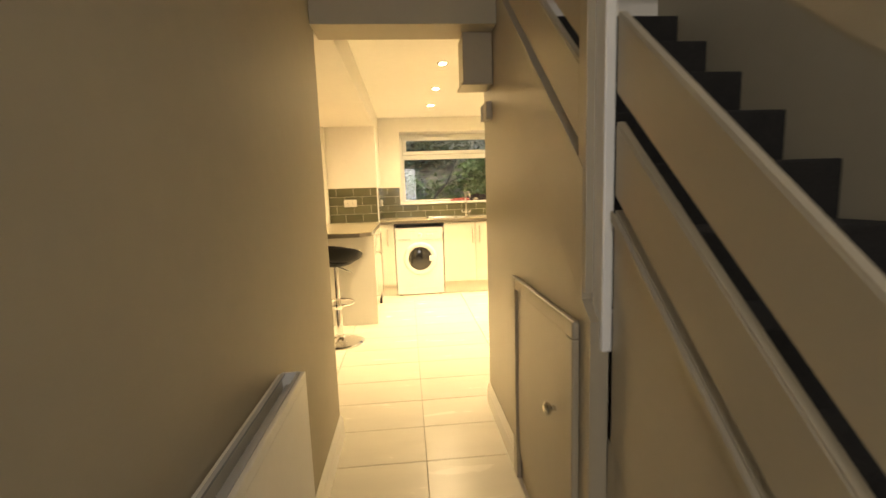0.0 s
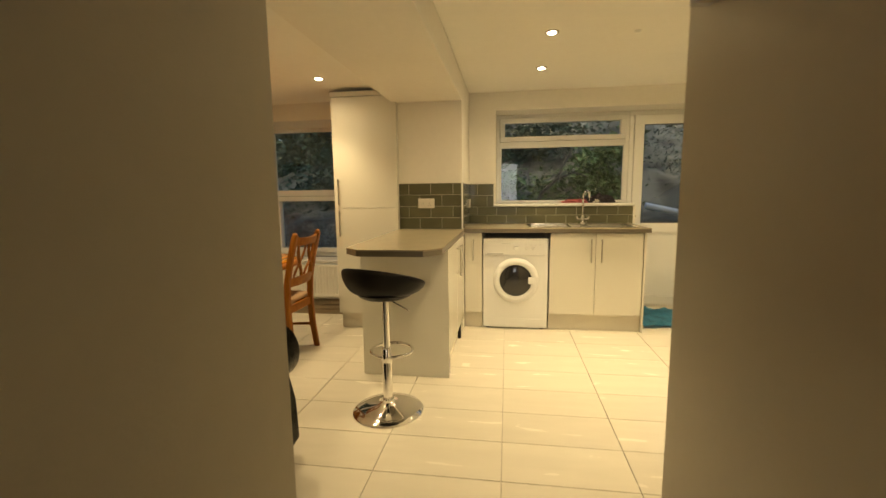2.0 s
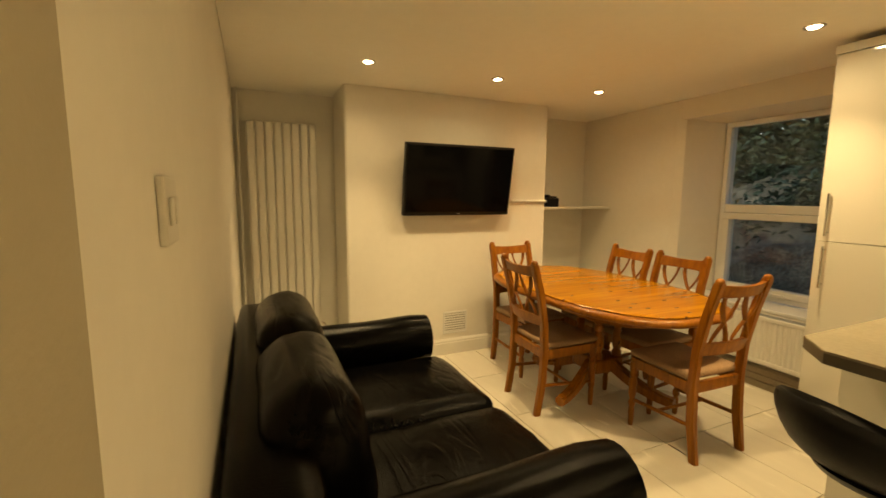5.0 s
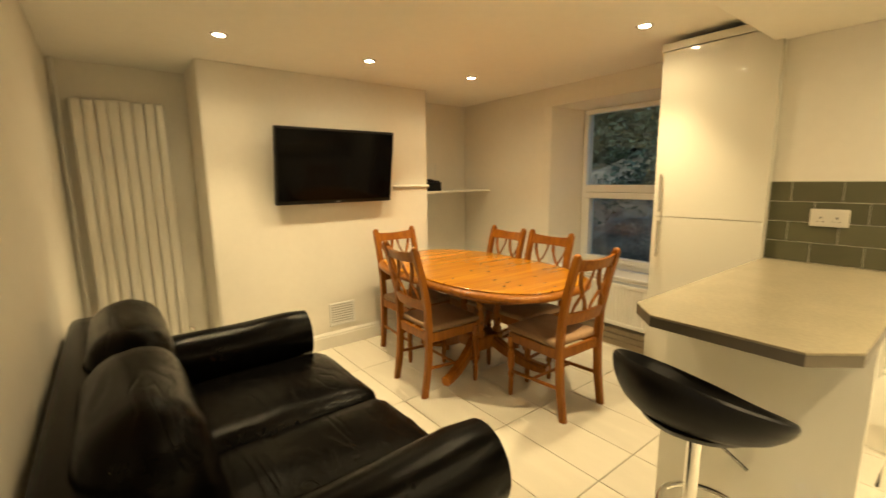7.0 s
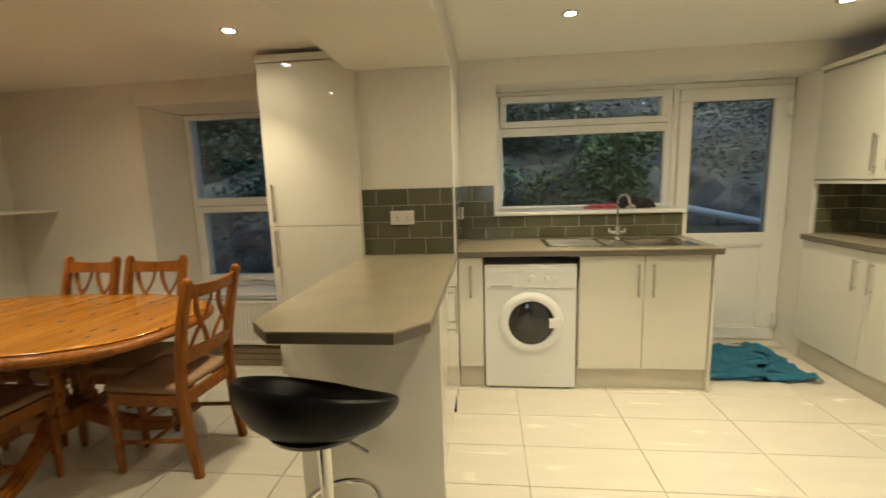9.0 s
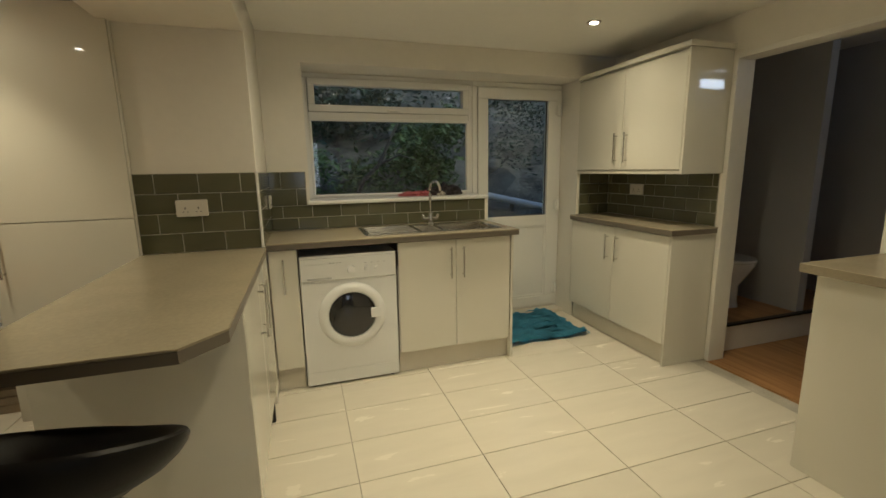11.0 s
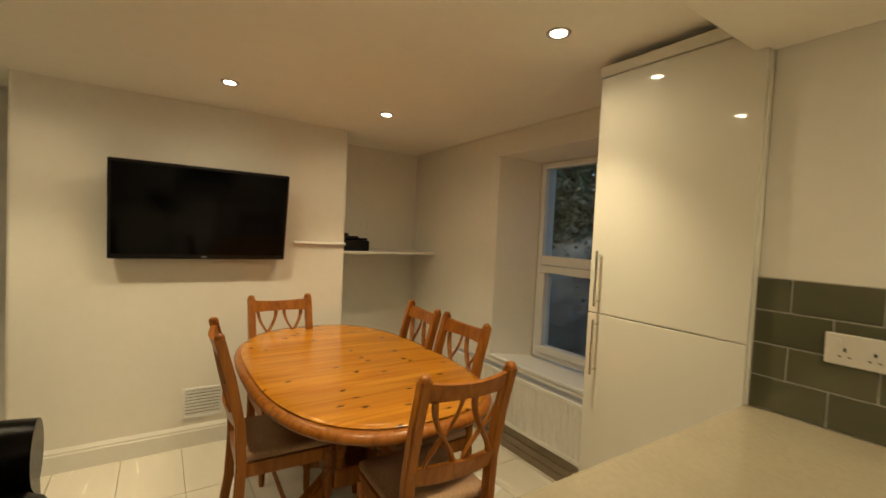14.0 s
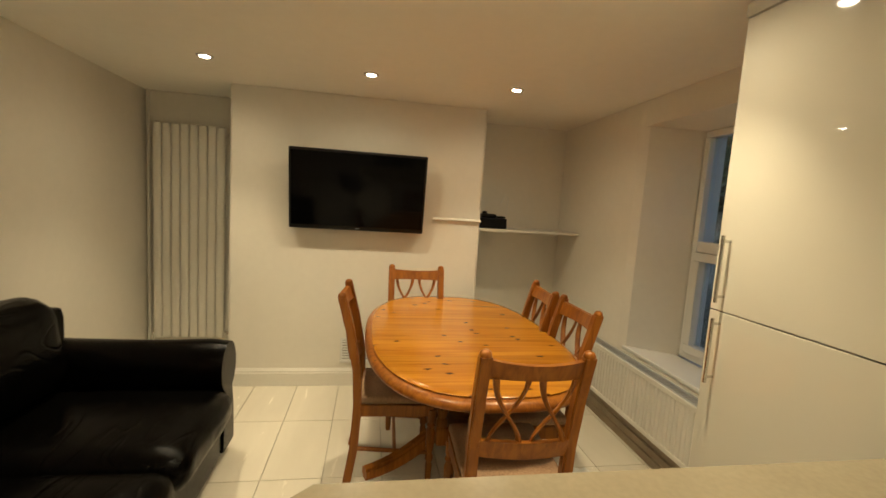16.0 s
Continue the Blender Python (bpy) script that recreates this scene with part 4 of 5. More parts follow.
def double_socket(m, label):
    t = thing("double_socket", label, "socket", m)
    part("plate", block(-0.074, 0.074, -0.012, 0.0, -0.043, 0.043, b=0.004), SOCKET, t)
    for s in (-1, 1):
        part("rocker", block(s * 0.045 - 0.007, s * 0.045 + 0.007, -0.0155, -0.0121, 0.012, 0.03, b=0.001), SOCKET, t)
        b = bmesh.new()
        bx(b, s * 0.03 - 0.003, s * 0.03 + 0.003, -0.0135, -0.0119, -0.004, 0.006)
        bx(b, s * 0.03 - 0.013, s * 0.03 - 0.007, -0.0135, -0.0119, -0.02, -0.016)
        bx(b, s * 0.03 + 0.007, s * 0.03 + 0.013, -0.0135, -0.0119, -0.02, -0.016)
        part("pin_hole", b, RUBBER, t)
    return t


ds = double_socket(pose(-0.577, 5.474, 1.177), "white double wall socket on olive tiles")
copy_thing(ds, pose(-0.243, 6.03, 1.16, 0, 0, 90))
copy_thing(ds, pose(2.592, 5.84, 1.17, 0, 0, -90))


# ---- bar stool ----
bs = thing("bar_stool", "black padded bar stool with chrome stem and round foot", "bar stool", pose(-0.546, 3.988, 0))
part("base_plate", lathe(bmesh.new(), [(0.205, 0.0), (0.207, 0.006), (0.20, 0.013), (0.15, 0.022), (0.07, 0.038), (0.036, 0.06), (0.034, 0.075)], 48), CHROME, bs, "polished chrome disc", True)
part("stem", lathe(bmesh.new(), [(0.0285, 0.07), (0.0285, 0.38), (0.025, 0.385), (0.02, 0.39), (0.02, 0.6815)], 24), CHROME, bs, "", True)
part("collar", lathe(bmesh.new(), [(0.031, 0.30), (0.033, 0.305), (0.033, 0.345), (0.031, 0.35)], 24), CHROME, bs, "", True)
pts = [(0.125 * math.cos(a), 0.13 + 0.125 * math.sin(a) - 0.02, 0.33) for a in [math.pi * 2 * k / 28 for k in range(28)]]
part("footrest", tube(bmesh.new(), pts, 0.010, 10, closed=True), CHROME, bs, "", True)
b = bmesh.new()
rod(b, (0.0, 0.0, 0.68), (0.14, -0.02, 0.615), 0.005)
part("lift_lever", b, CHROME, bs)
part("under_plate", lathe(bmesh.new(), [(0.09, 0.682), (0.125, 0.687), (0.15, 0.699), (0.160, 0.7155)], 32), BLACKP, bs, "", True)


def stool_seat():
    """Padded bucket: high rolled side behind, low lip in front, tapering to a flat underside."""
    b = bmesh.new()
    seg, rows = 56, []
    inner = [(0.0, 0.0), (0.42, 0.0), (0.62, 0.04), (0.76, 0.28), (0.86, 0.72), (0.92, 0.94), (0.965, 1.0)]
    outer = [(1.005, 0.95), (1.02, 0.82), (1.0, 0.60), (0.94, 0.36), (0.86, 0.16), (0.76, 0.03), (0.62, 0.0), (0.0, 0.0)]
    for prof, floor_z in ((inner, 0.736), (outer, 0.716)):
        for fr, fh in prof:
            ring = []
            for i in range(seg):
                a = 2 * math.pi * i / seg
                back = 0.5 - 0.5 * math.sin(a + 0.42)
                rim = 0.742 + 0.134 * back ** 0.8
                ring.append(b.verts.new((0.233 * fr * math.cos(a), 0.160 * fr * math.sin(a) - 0.03, floor_z + fh * (rim - floor_z))))
            rows.append(ring)
    for r0, r1 in zip(rows, rows[1:]):
        for i in range(seg):
            b.faces.new((r0[i], r0[(i + 1) % seg], r1[(i + 1) % seg], r1[i]))
    bmesh.ops.remove_doubles(b, verts=b.verts, dist=0.0005)
    return b


part("seat", stool_seat(), STOOLSKIN, bs, "black vinyl bucket seat", True)


# ---- dining table ----
def superellipse(a, c, n, k=72):
    out = []
    for i in range(k):
        t = 2 * math.pi * i / k
        ct, s = math.cos(t), math.sin(t)
        out.append((a * math.copysign(abs(ct) ** (2 / n), ct), c * math.copysign(abs(s) ** (2 / n), s)))
    return out


tb = thing("dining_table", "oval honey-pine pedestal dining table with a moulded edge", "table", pose(-2.385, 4.765, 0))
layers = [(0.0, 0.700), (0.012, 0.697), (0.028, 0.702), (0.035, 0.711), (0.036, 0.721), (0.031, 0.731), (0.021, 0.739), (0.010, 0.743), (-0.02, 0.7440)]


def table_band(rows):
    t = bmesh.new()
    rs = [[t.verts.new((x, y, z)) for x, y in superellipse(0.825 + off, 0.495 + off, 2.7)] for off, z in rows]
    for r0, r1 in zip(rs, rs[1:]):
        for i in range(72):
            t.faces.new((r0[i], r0[(i + 1) % 72], r1[(i + 1) % 72], r1[i]))
    t.faces.new(list(reversed(rs[0])))
    t.faces.new(rs[-1])
    return t


part("tabletop", table_band([(-0.001, 0.7445), (0.003, 0.750), (-0.004, 0.7555), (-0.03, 0.757)]), PINE, tb, "knotty honey-pine top", True)
# Darker pine on the edge puts the shade of its upright face into colour.
part("edge_moulding", table_band([(-0.06, 0.70)] + layers), PINEV, tb, "rounded pine edge, side shade in its darker colour", True)
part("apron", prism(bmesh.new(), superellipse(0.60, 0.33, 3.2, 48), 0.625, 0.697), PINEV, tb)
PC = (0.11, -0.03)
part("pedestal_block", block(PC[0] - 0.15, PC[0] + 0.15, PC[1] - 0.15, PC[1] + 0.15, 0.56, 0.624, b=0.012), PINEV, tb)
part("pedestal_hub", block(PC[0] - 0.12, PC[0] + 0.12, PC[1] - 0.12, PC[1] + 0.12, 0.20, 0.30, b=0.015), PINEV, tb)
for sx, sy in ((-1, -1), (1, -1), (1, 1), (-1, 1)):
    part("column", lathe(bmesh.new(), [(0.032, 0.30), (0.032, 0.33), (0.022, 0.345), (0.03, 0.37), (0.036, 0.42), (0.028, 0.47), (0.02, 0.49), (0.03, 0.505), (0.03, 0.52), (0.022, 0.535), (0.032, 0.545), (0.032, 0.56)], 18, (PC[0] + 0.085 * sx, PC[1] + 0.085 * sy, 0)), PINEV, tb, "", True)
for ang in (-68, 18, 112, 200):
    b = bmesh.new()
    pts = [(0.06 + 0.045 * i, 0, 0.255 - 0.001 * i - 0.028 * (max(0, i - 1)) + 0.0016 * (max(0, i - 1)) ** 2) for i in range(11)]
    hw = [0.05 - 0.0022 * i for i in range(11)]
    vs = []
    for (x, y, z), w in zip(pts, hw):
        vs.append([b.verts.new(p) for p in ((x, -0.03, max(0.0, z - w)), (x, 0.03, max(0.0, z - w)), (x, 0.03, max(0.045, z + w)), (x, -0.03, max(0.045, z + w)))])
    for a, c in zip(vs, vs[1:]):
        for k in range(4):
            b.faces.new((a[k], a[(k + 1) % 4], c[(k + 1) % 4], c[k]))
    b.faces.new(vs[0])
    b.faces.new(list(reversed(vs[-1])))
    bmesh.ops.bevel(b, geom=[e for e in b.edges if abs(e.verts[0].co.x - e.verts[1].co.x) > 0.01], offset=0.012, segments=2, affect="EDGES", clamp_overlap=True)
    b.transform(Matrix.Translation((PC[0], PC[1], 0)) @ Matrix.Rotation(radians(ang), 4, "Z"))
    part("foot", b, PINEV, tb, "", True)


# ---- dining chairs: origin under the seat's middle, facing +y ----
def dining_chair():
    c = thing("dining_chair", "honey-pine dining chair with crossed slat back and padded seat", "chair", pose(0, 0, 0), "chairs round the dining table")
    for s in (-1, 1):
        # back leg and stile in one raked post
        b = bmesh.new()
        path = [(-0.235, 0.0), (-0.205, 0.20), (-0.195, 0.42), (-0.205, 0.60), (-0.245, 0.80), (-0.29, 0.965)]
        vs = []
        for y, z in path:
            h = 0.0215 if z > 0.1 else 0.017
            vs.append([b.verts.new(p) for p in ((s * 0.178 - h, y - 0.021, z), (s * 0.178 + h, y - 0.021, z), (s * 0.178 + h, y + 0.021, z), (s * 0.178 - h, y + 0.021, z))])
        for a, d in zip(vs, vs[1:]):
            for k in range(4):
                b.faces.new((a[k], a[(k + 1) % 4], d[(k + 1) % 4], d[k]))
        b.faces.new(vs[0])
        b.faces.new(list(reversed(vs[-1])))
        bmesh.ops.bevel(b, geom=[e for e in b.edges if abs(e.verts[0].co.z - e.verts[1].co.z) > 0.05], offset=0.006, segments=2, affect="EDGES", clamp_overlap=True)
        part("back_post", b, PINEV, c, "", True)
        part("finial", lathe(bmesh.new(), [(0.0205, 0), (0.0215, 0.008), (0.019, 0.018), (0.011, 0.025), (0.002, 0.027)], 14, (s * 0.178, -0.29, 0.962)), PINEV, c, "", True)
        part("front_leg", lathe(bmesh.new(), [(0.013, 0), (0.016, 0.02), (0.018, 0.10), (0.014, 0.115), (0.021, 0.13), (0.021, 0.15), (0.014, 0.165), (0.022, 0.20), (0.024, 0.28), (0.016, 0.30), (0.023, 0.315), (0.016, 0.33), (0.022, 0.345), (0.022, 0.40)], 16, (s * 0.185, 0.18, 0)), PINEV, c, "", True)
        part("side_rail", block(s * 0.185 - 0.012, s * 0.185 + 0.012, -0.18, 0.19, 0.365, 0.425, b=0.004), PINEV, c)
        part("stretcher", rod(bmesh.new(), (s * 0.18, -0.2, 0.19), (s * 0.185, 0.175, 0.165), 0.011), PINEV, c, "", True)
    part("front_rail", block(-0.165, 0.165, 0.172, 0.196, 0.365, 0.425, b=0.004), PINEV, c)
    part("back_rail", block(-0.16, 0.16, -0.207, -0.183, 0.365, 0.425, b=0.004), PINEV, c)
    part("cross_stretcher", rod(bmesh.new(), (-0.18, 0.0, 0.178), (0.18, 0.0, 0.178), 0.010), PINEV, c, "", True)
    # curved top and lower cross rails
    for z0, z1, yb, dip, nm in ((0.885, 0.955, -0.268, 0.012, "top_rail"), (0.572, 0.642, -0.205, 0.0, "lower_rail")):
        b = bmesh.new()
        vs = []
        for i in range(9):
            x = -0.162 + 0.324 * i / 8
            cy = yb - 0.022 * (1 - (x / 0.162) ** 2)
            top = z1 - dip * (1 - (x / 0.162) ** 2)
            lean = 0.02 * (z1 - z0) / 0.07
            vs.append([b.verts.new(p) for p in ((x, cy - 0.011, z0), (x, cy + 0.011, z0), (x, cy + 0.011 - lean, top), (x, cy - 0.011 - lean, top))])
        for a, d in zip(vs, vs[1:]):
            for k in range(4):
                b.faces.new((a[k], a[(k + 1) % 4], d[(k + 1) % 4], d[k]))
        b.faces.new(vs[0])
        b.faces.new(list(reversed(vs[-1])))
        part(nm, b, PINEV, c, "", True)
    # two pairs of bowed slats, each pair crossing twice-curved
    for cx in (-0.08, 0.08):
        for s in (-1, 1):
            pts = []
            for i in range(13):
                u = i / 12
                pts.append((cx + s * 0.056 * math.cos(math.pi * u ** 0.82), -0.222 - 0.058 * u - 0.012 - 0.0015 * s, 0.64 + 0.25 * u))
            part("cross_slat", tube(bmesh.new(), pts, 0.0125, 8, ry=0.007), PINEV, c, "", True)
    b = bmesh.new()
    bx(b, -0.195, 0.195, -0.185, 0.215, 0.428, 0.468, 0.017, 3)
    for v in b.verts:
        if v.co.z > 0.45:
            v.co.z += 0.014 * (1 - (v.co.x / 0.2) ** 2) * (1 - ((v.co.y - 0.015) / 0.21) ** 2)
    part("seat_pad", b, FABRIC, c, "brown padded fabric seat", True)
    return c


ch = dining_chair()
ch.matrix_world = pose(-1.69, 4.812, 0, 0, 0, 88)
copy_thing(ch, pose(-2.36, 4.415, 0, 0, 0, -2))
copy_thing(ch, pose(-2.885, 4.585, 0, 0, 0, -89))
copy_thing(ch, pose(-2.575, 5.02, 0, 0, 0, 176))
copy_thing(ch, pose(-2.115, 5.025, 0, 0, 0, 181))


# ---- leather sofa ----
def pillow_box(b, x0, x1, y0, y1, z0, z1, r, puff=0.0, wrinkle=0.0, seed=0.0):
    """A rounded, slightly inflated upholstered block."""
    t = bmesh.new()
    bx(t, x0, x1, y0, y1, z0, z1, 0)
    bmesh.ops.subdivide_edges(t, edges=t.edges, cuts=11, use_grid_fill=True)
    cx, cy, cz_ = (x0 + x1) / 2, (y0 + y1) / 2, (z0 + z1) / 2
    hx, hy, hz = (x1 - x0) / 2, (y1 - y0) / 2, (z1 - z0) / 2
    for v in t.verts:
        p = v.co - Vector((cx, cy, cz_))
        q = Vector((max(-hx + r, min(hx - r, p.x)), max(-hy + r, min(hy - r, p.y)), max(-hz + r, min(hz - r, p.z))))
        d = p - q
        if d.length > 1e-6:
            p = q + d.normalized() * r
        u = (1 - (p.x / hx) ** 2) * (1 - (p.y / hy) ** 2)
        p.z += puff * max(0, u) * (1 if p.z > 0 else 0)
        if wrinkle:
            n = noise.fractal(Vector((p.x * 5 + seed, p.y * 14, p.z * 9)), 0.6, 2.0, 3)
            p += d.normalized() * n * wrinkle if d.length > 1e-6 else Vector((0, 0, n * wrinkle))
        v.co = p + Vector((cx, cy, cz_))
    me = bpy.data.meshes.new("tmp")
    t.to_mesh(me)
    t.free()
    b.from_mesh(me)
    bpy.data.meshes.remove(me)
    return b


sf = thing("sofa", "black leather two-seater sofa with fat rolled arms", "sofa", Matrix.Translation((-1.71, 2.495, 0)) @ Matrix.Diagonal((1.0, 0.985, 1.03, 1.0)))
part("base", pillow_box(bmesh.new(), -0.66, 0.66, 0.06, 1.05, 0.05, 0.30, 0.03), LEATHER, sf, "", True)
part("back_frame", pillow_box(bmesh.new(), -0.86, 0.86, 0.002, 0.22, 0.05, 0.78, 0.05), LEATHER, sf, "", True)
for s in (-1, 1):
    b = bmesh.new()
    n, vs = 22, []
    prof = []
    for i in range(n):
        a = -0.35 * math.pi + 1.7 * math.pi * i / (n - 1)
        prof.append((0.13 * math.cos(a), 0.50 + 0.135 * math.sin(a)))
    prof = [(0.10, 0.06), (0.092, 0.25)] + prof + [(-0.085, 0.06)]
    steps = 10
    for j in range(steps + 1):
        y = 0.10 + 0.95 * j / steps
        k = 1.0 if j < steps - 1 else (0.985 if j == steps - 1 else 0.9)
        dz = (0.022 if s > 0 else 0.006) - 0.012 * math.sin(math.pi * j / steps) + 0.004 * noise.noise(Vector((j * 0.7, s, 0)))
        vs.append([b.verts.new((s * 0.75 + x * k * -s * -1, y if j < steps else y - 0.0, 0.06 + (z - 0.06) * (1 if j < steps else 0.98) + dz)) for x, z in prof])
    m = len(prof)
    for a, c in zip(vs, vs[1:]):
        for k in range(m):
            b.faces.new((a[k], a[(k + 1) % m], c[(k + 1) % m], c[k]))
    b.faces.new(list(reversed(vs[0])))
    b.faces.new(vs[-1])
    part("arm", b, LEATHER, sf, "", True)
    part("seat_cushion", pillow_box(bmesh.new(), -0.655 if s < 0 else 0.004, -0.004 if s < 0 else 0.655, 0.24, 1.12, 0.27, 0.43, 0.07, 0.025, 0.006, s * 3.1), SOFTLEATHER, sf, "", True)
    bk = pillow_box(bmesh.new(), -0.66 if s < 0 else 0.004, -0.004 if s < 0 else 0.66, 0.0, 0.27, 0.0, 0.46, 0.125, 0.0, 0.005, s * 7.7)
    bk.transform(Matrix.Translation((0, 0.135, 0.405)) @ Matrix.Rotation(radians(9), 4, "X"))
    part("back_cushion", bk, SOFTLEATHER, sf, "", True)
for fx in (-0.72, 0.72):
    for fy in (0.1, 0.9):
        part("foot", rod(bmesh.new(), (fx, fy, 0), (fx, fy, 0.06), 0.025), BLACKP, sf)


# ---- television ----
tv = thing("television", "black flat-screen television tilted forward on the chimney breast", "television")
TVM = Matrix.Translation((-3.243, 4.142, 1.486)) @ Matrix.Rotation(radians(90), 4, "Z") @ Matrix.Rotation(radians(9), 4, "X")
b = block(-0.478, 0.478, 0.0, 0.05, -0.282, 0.282, b=0.006)
b.transform(TVM)
part("casing", b, BLACKP, tv)
b = block(-0.462, 0.462, -0.003, -0.0005, -0.252, 0.264)
b.transform(TVM)
part("screen", b, SCREEN, tv, "dark switched-off screen")
b = block(-0.015, 0.015, -0.003, -0.0005, -0.270, -0.265)
b.transform(TVM)
part("badge", b, APPLGREY, tv)
b = bmesh.new()
bx(b, -3.368, -3.352, 4.0, 4.28, 1.38, 1.60, 0.002)
bx(b, -3.352, -3.29, 4.06, 4.09, 1.44, 1.50)
bx(b, -3.352, -3.29, 4.19, 4.22, 1.44, 1.50)
part("wall_bracket", b, BLACKP, tv)

# ---- west wall fittings ----
dr_ = thing("dado_rail", "short length of white moulded dado rail on the chimney breast", "rail")
part("rail", prism(bmesh.new(), [(-3.369, 1.31), (-3.352, 1.312), (-3.345, 1.322), (-3.352, 1.332), (-3.369, 1.335)], 4.70, 5.078, axis=1), GLOSSWHITE, dr_)
shf = thing("alcove_shelf", "thin white shelf fitted in the alcove", "shelf")
part("board", block(-3.848, -3.44, 5.083, 5.947, 1.248, 1.266, b=0.002), GLOSSWHITE, shf)
rt = thing("router", "small black router box on the alcove shelf", "router", pose(-3.56, 5.22, 1.267))
part("body", block(-0.07, 0.07, -0.115, 0.115, 0.0, 0.085, b=0.008), BLACKP, rt)
part("top_box", block(-0.05, 0.05, -0.095, 0.03, 0.086, 0.118, b=0.012), BLACKP, rt)
part("knob", rod(bmesh.new(), (0.0, -0.06, 0.118), (0.0, -0.06, 0.138), 0.022, 0.016), BLACKP, rt)
part("dock", block(-0.045, 0.045, 0.045, 0.108, 0.086, 0.102, b=0.006), BLACKP, rt)
part("cable", tube(bmesh.new(), [(-0.06, 0.13, 0.02), (-0.08, 0.15, 0.14), (-0.09, 0.16, 0.26), (-0.09, 0.13, 0.28), (-0.085, 0.09, 0.20)], 0.0025, 6), UPVC, rt)
pp = thing("paper_slip", "slip of paper lying on the shelf", "paper")
part("sheet", block(-3.64, -3.56, 5.55, 5.70, 1.2665, 1.270, b=0.0005), PAPER, pp)
vt = thing("air_vent", "white louvred air vent low on the chimney breast", "vent")
part("frame", pane_frame(bmesh.new(), 4.05, 4.275, 0.18, 0.375, -0.008, 0.0, 0.016, 0.002), UPVC, vt)
vt.matrix_world = Matrix(((0, -1, 0, -3.369), (1, 0, 0, 0), (0, 0, 1, 0), (0, 0, 0, 1)))
part("backing", block(4.06, 4.265, -0.003, -0.001, 0.19, 0.365), VENTBACK, vt)
for i in range(8):
    b = block(4.066, 4.259, -0.0075, -0.0035, 0.198 + 0.0205 * i, 0.212 + 0.0205 * i)
    part("slat", b, UPVC, vt)
vr = thing("tall_radiator", "tall white vertical column radiator in the alcove", "radiator")
for i in range(8):
    y0 = 2.572 + 0.0655 * i
    part("column", block(-3.80, -3.745, y0, y0 + 0.0595, 0.235, 1.926, b=0.016, seg=3), GLOSSWHITE, vr, "", True)
part("back_plate", block(-3.785, -3.772, 2.575, 3.09, 0.25, 1.91), GLOSSWHITE, vr)
for z in (0.27, 1.86):
    part("header", block(-3.81, -3.786, 2.568, 3.10, z, z + 0.03, b=0.006), GLOSSWHITE, vr)
for y in (2.552, 3.125):
    b = bmesh.new()
    rod(b, (-3.79, y, 0.0), (-3.79, y, 0.26), 0.008)
    rod(b, (-3.79, y, 0.26), (-3.79, 2.585 if y < 2.8 else 3.085, 0.285), 0.012)
    part("valve", b, CHROME, vr)
part("pipe", rod(bmesh.new(), (-3.82, 2.515, 0.0), (-3.82, 2.515, dining_ceiling(-3.82)), 0.011), GLOSSWHITE, thing("heating_pipe", "white painted heating pipe in the alcove corner", "pipe"))
sw = thing("light_switch", "cream light switch plate on the dining room wall", "light switch")
part("plate", block(-0.795, -0.709, 2.4845, 2.494, 1.31, 1.396, b=0.003), SOCKET, sw)
for x in (-0.778, -0.746):
    part("rocker", block(x, x + 0.02, 2.4945, 2.498, 1.335, 1.37, b=0.001), SOCKET, sw)


# ---- panel radiators ----
def panel_radiator(length, height, depth, ribs=True):
    """Ribbed panel with a top grille, along +x, wall behind at +y."""
    t = []
    b = bmesh.new()
    pts = []
    n = max(6, int(length / 0.033))
    for i in range(n):
        x = length * i / n
        w = length / n
        pts += [(x, 0.0), (x + 0.35 * w, 0.0), (x + 0.5 * w, 0.006), (x + 0.85 * w, 0.006)]
    outline = pts + [(length, 0.0), (length, 0.012), (0, 0.012)]
    if ribs:
        prism(b, outline, 0.03, height - 0.03, 2)
    else:
        bx(b, 0, length, 0.0, 0.012, 0.03, height - 0.03)
    bx(b, 0, length, -0.001, 0.0125, 0.0, 0.03, 0.004)
    bx(b, 0, length, -0.001, 0.0125, height - 0.03, height, 0.004)
    t.append(("front_panel", b, GLOSSWHITE))
    t.append(("back_panel", block(0, length, depth - 0.012, depth, 0.0, height - 0.005, b=0.003), GLOSSWHITE))
    for x in (0, length - 0.006):
        t.append(("side_cover", block(x, x + 0.006, 0.0126, depth - 0.0125, 0.02, height, b=0.001), GLOSSWHITE))
    b = bmesh.new()
    bx(b, 0.0065, length - 0.0065, 0.0126, 0.022, height - 0.006, height)
    bx(b, 0.0065, length - 0.0065, depth - 0.022, depth - 0.0126, height - 0.006, height)
    k = int(length / 0.02) if ribs else 0
    if not ribs:
        bx(b, 0.0065, length - 0.0065, 0.0225, depth - 0.0225, height - 0.04, height - 0.035)
    for i in range(k):
        x = 0.01 + (length - 0.02) * i / k
        bx(b, x, x + 0.006, 0.0225, depth - 0.0225, height - 0.006, height - 0.001)
    t.append(("grille", b, APPLGREY))
    return t


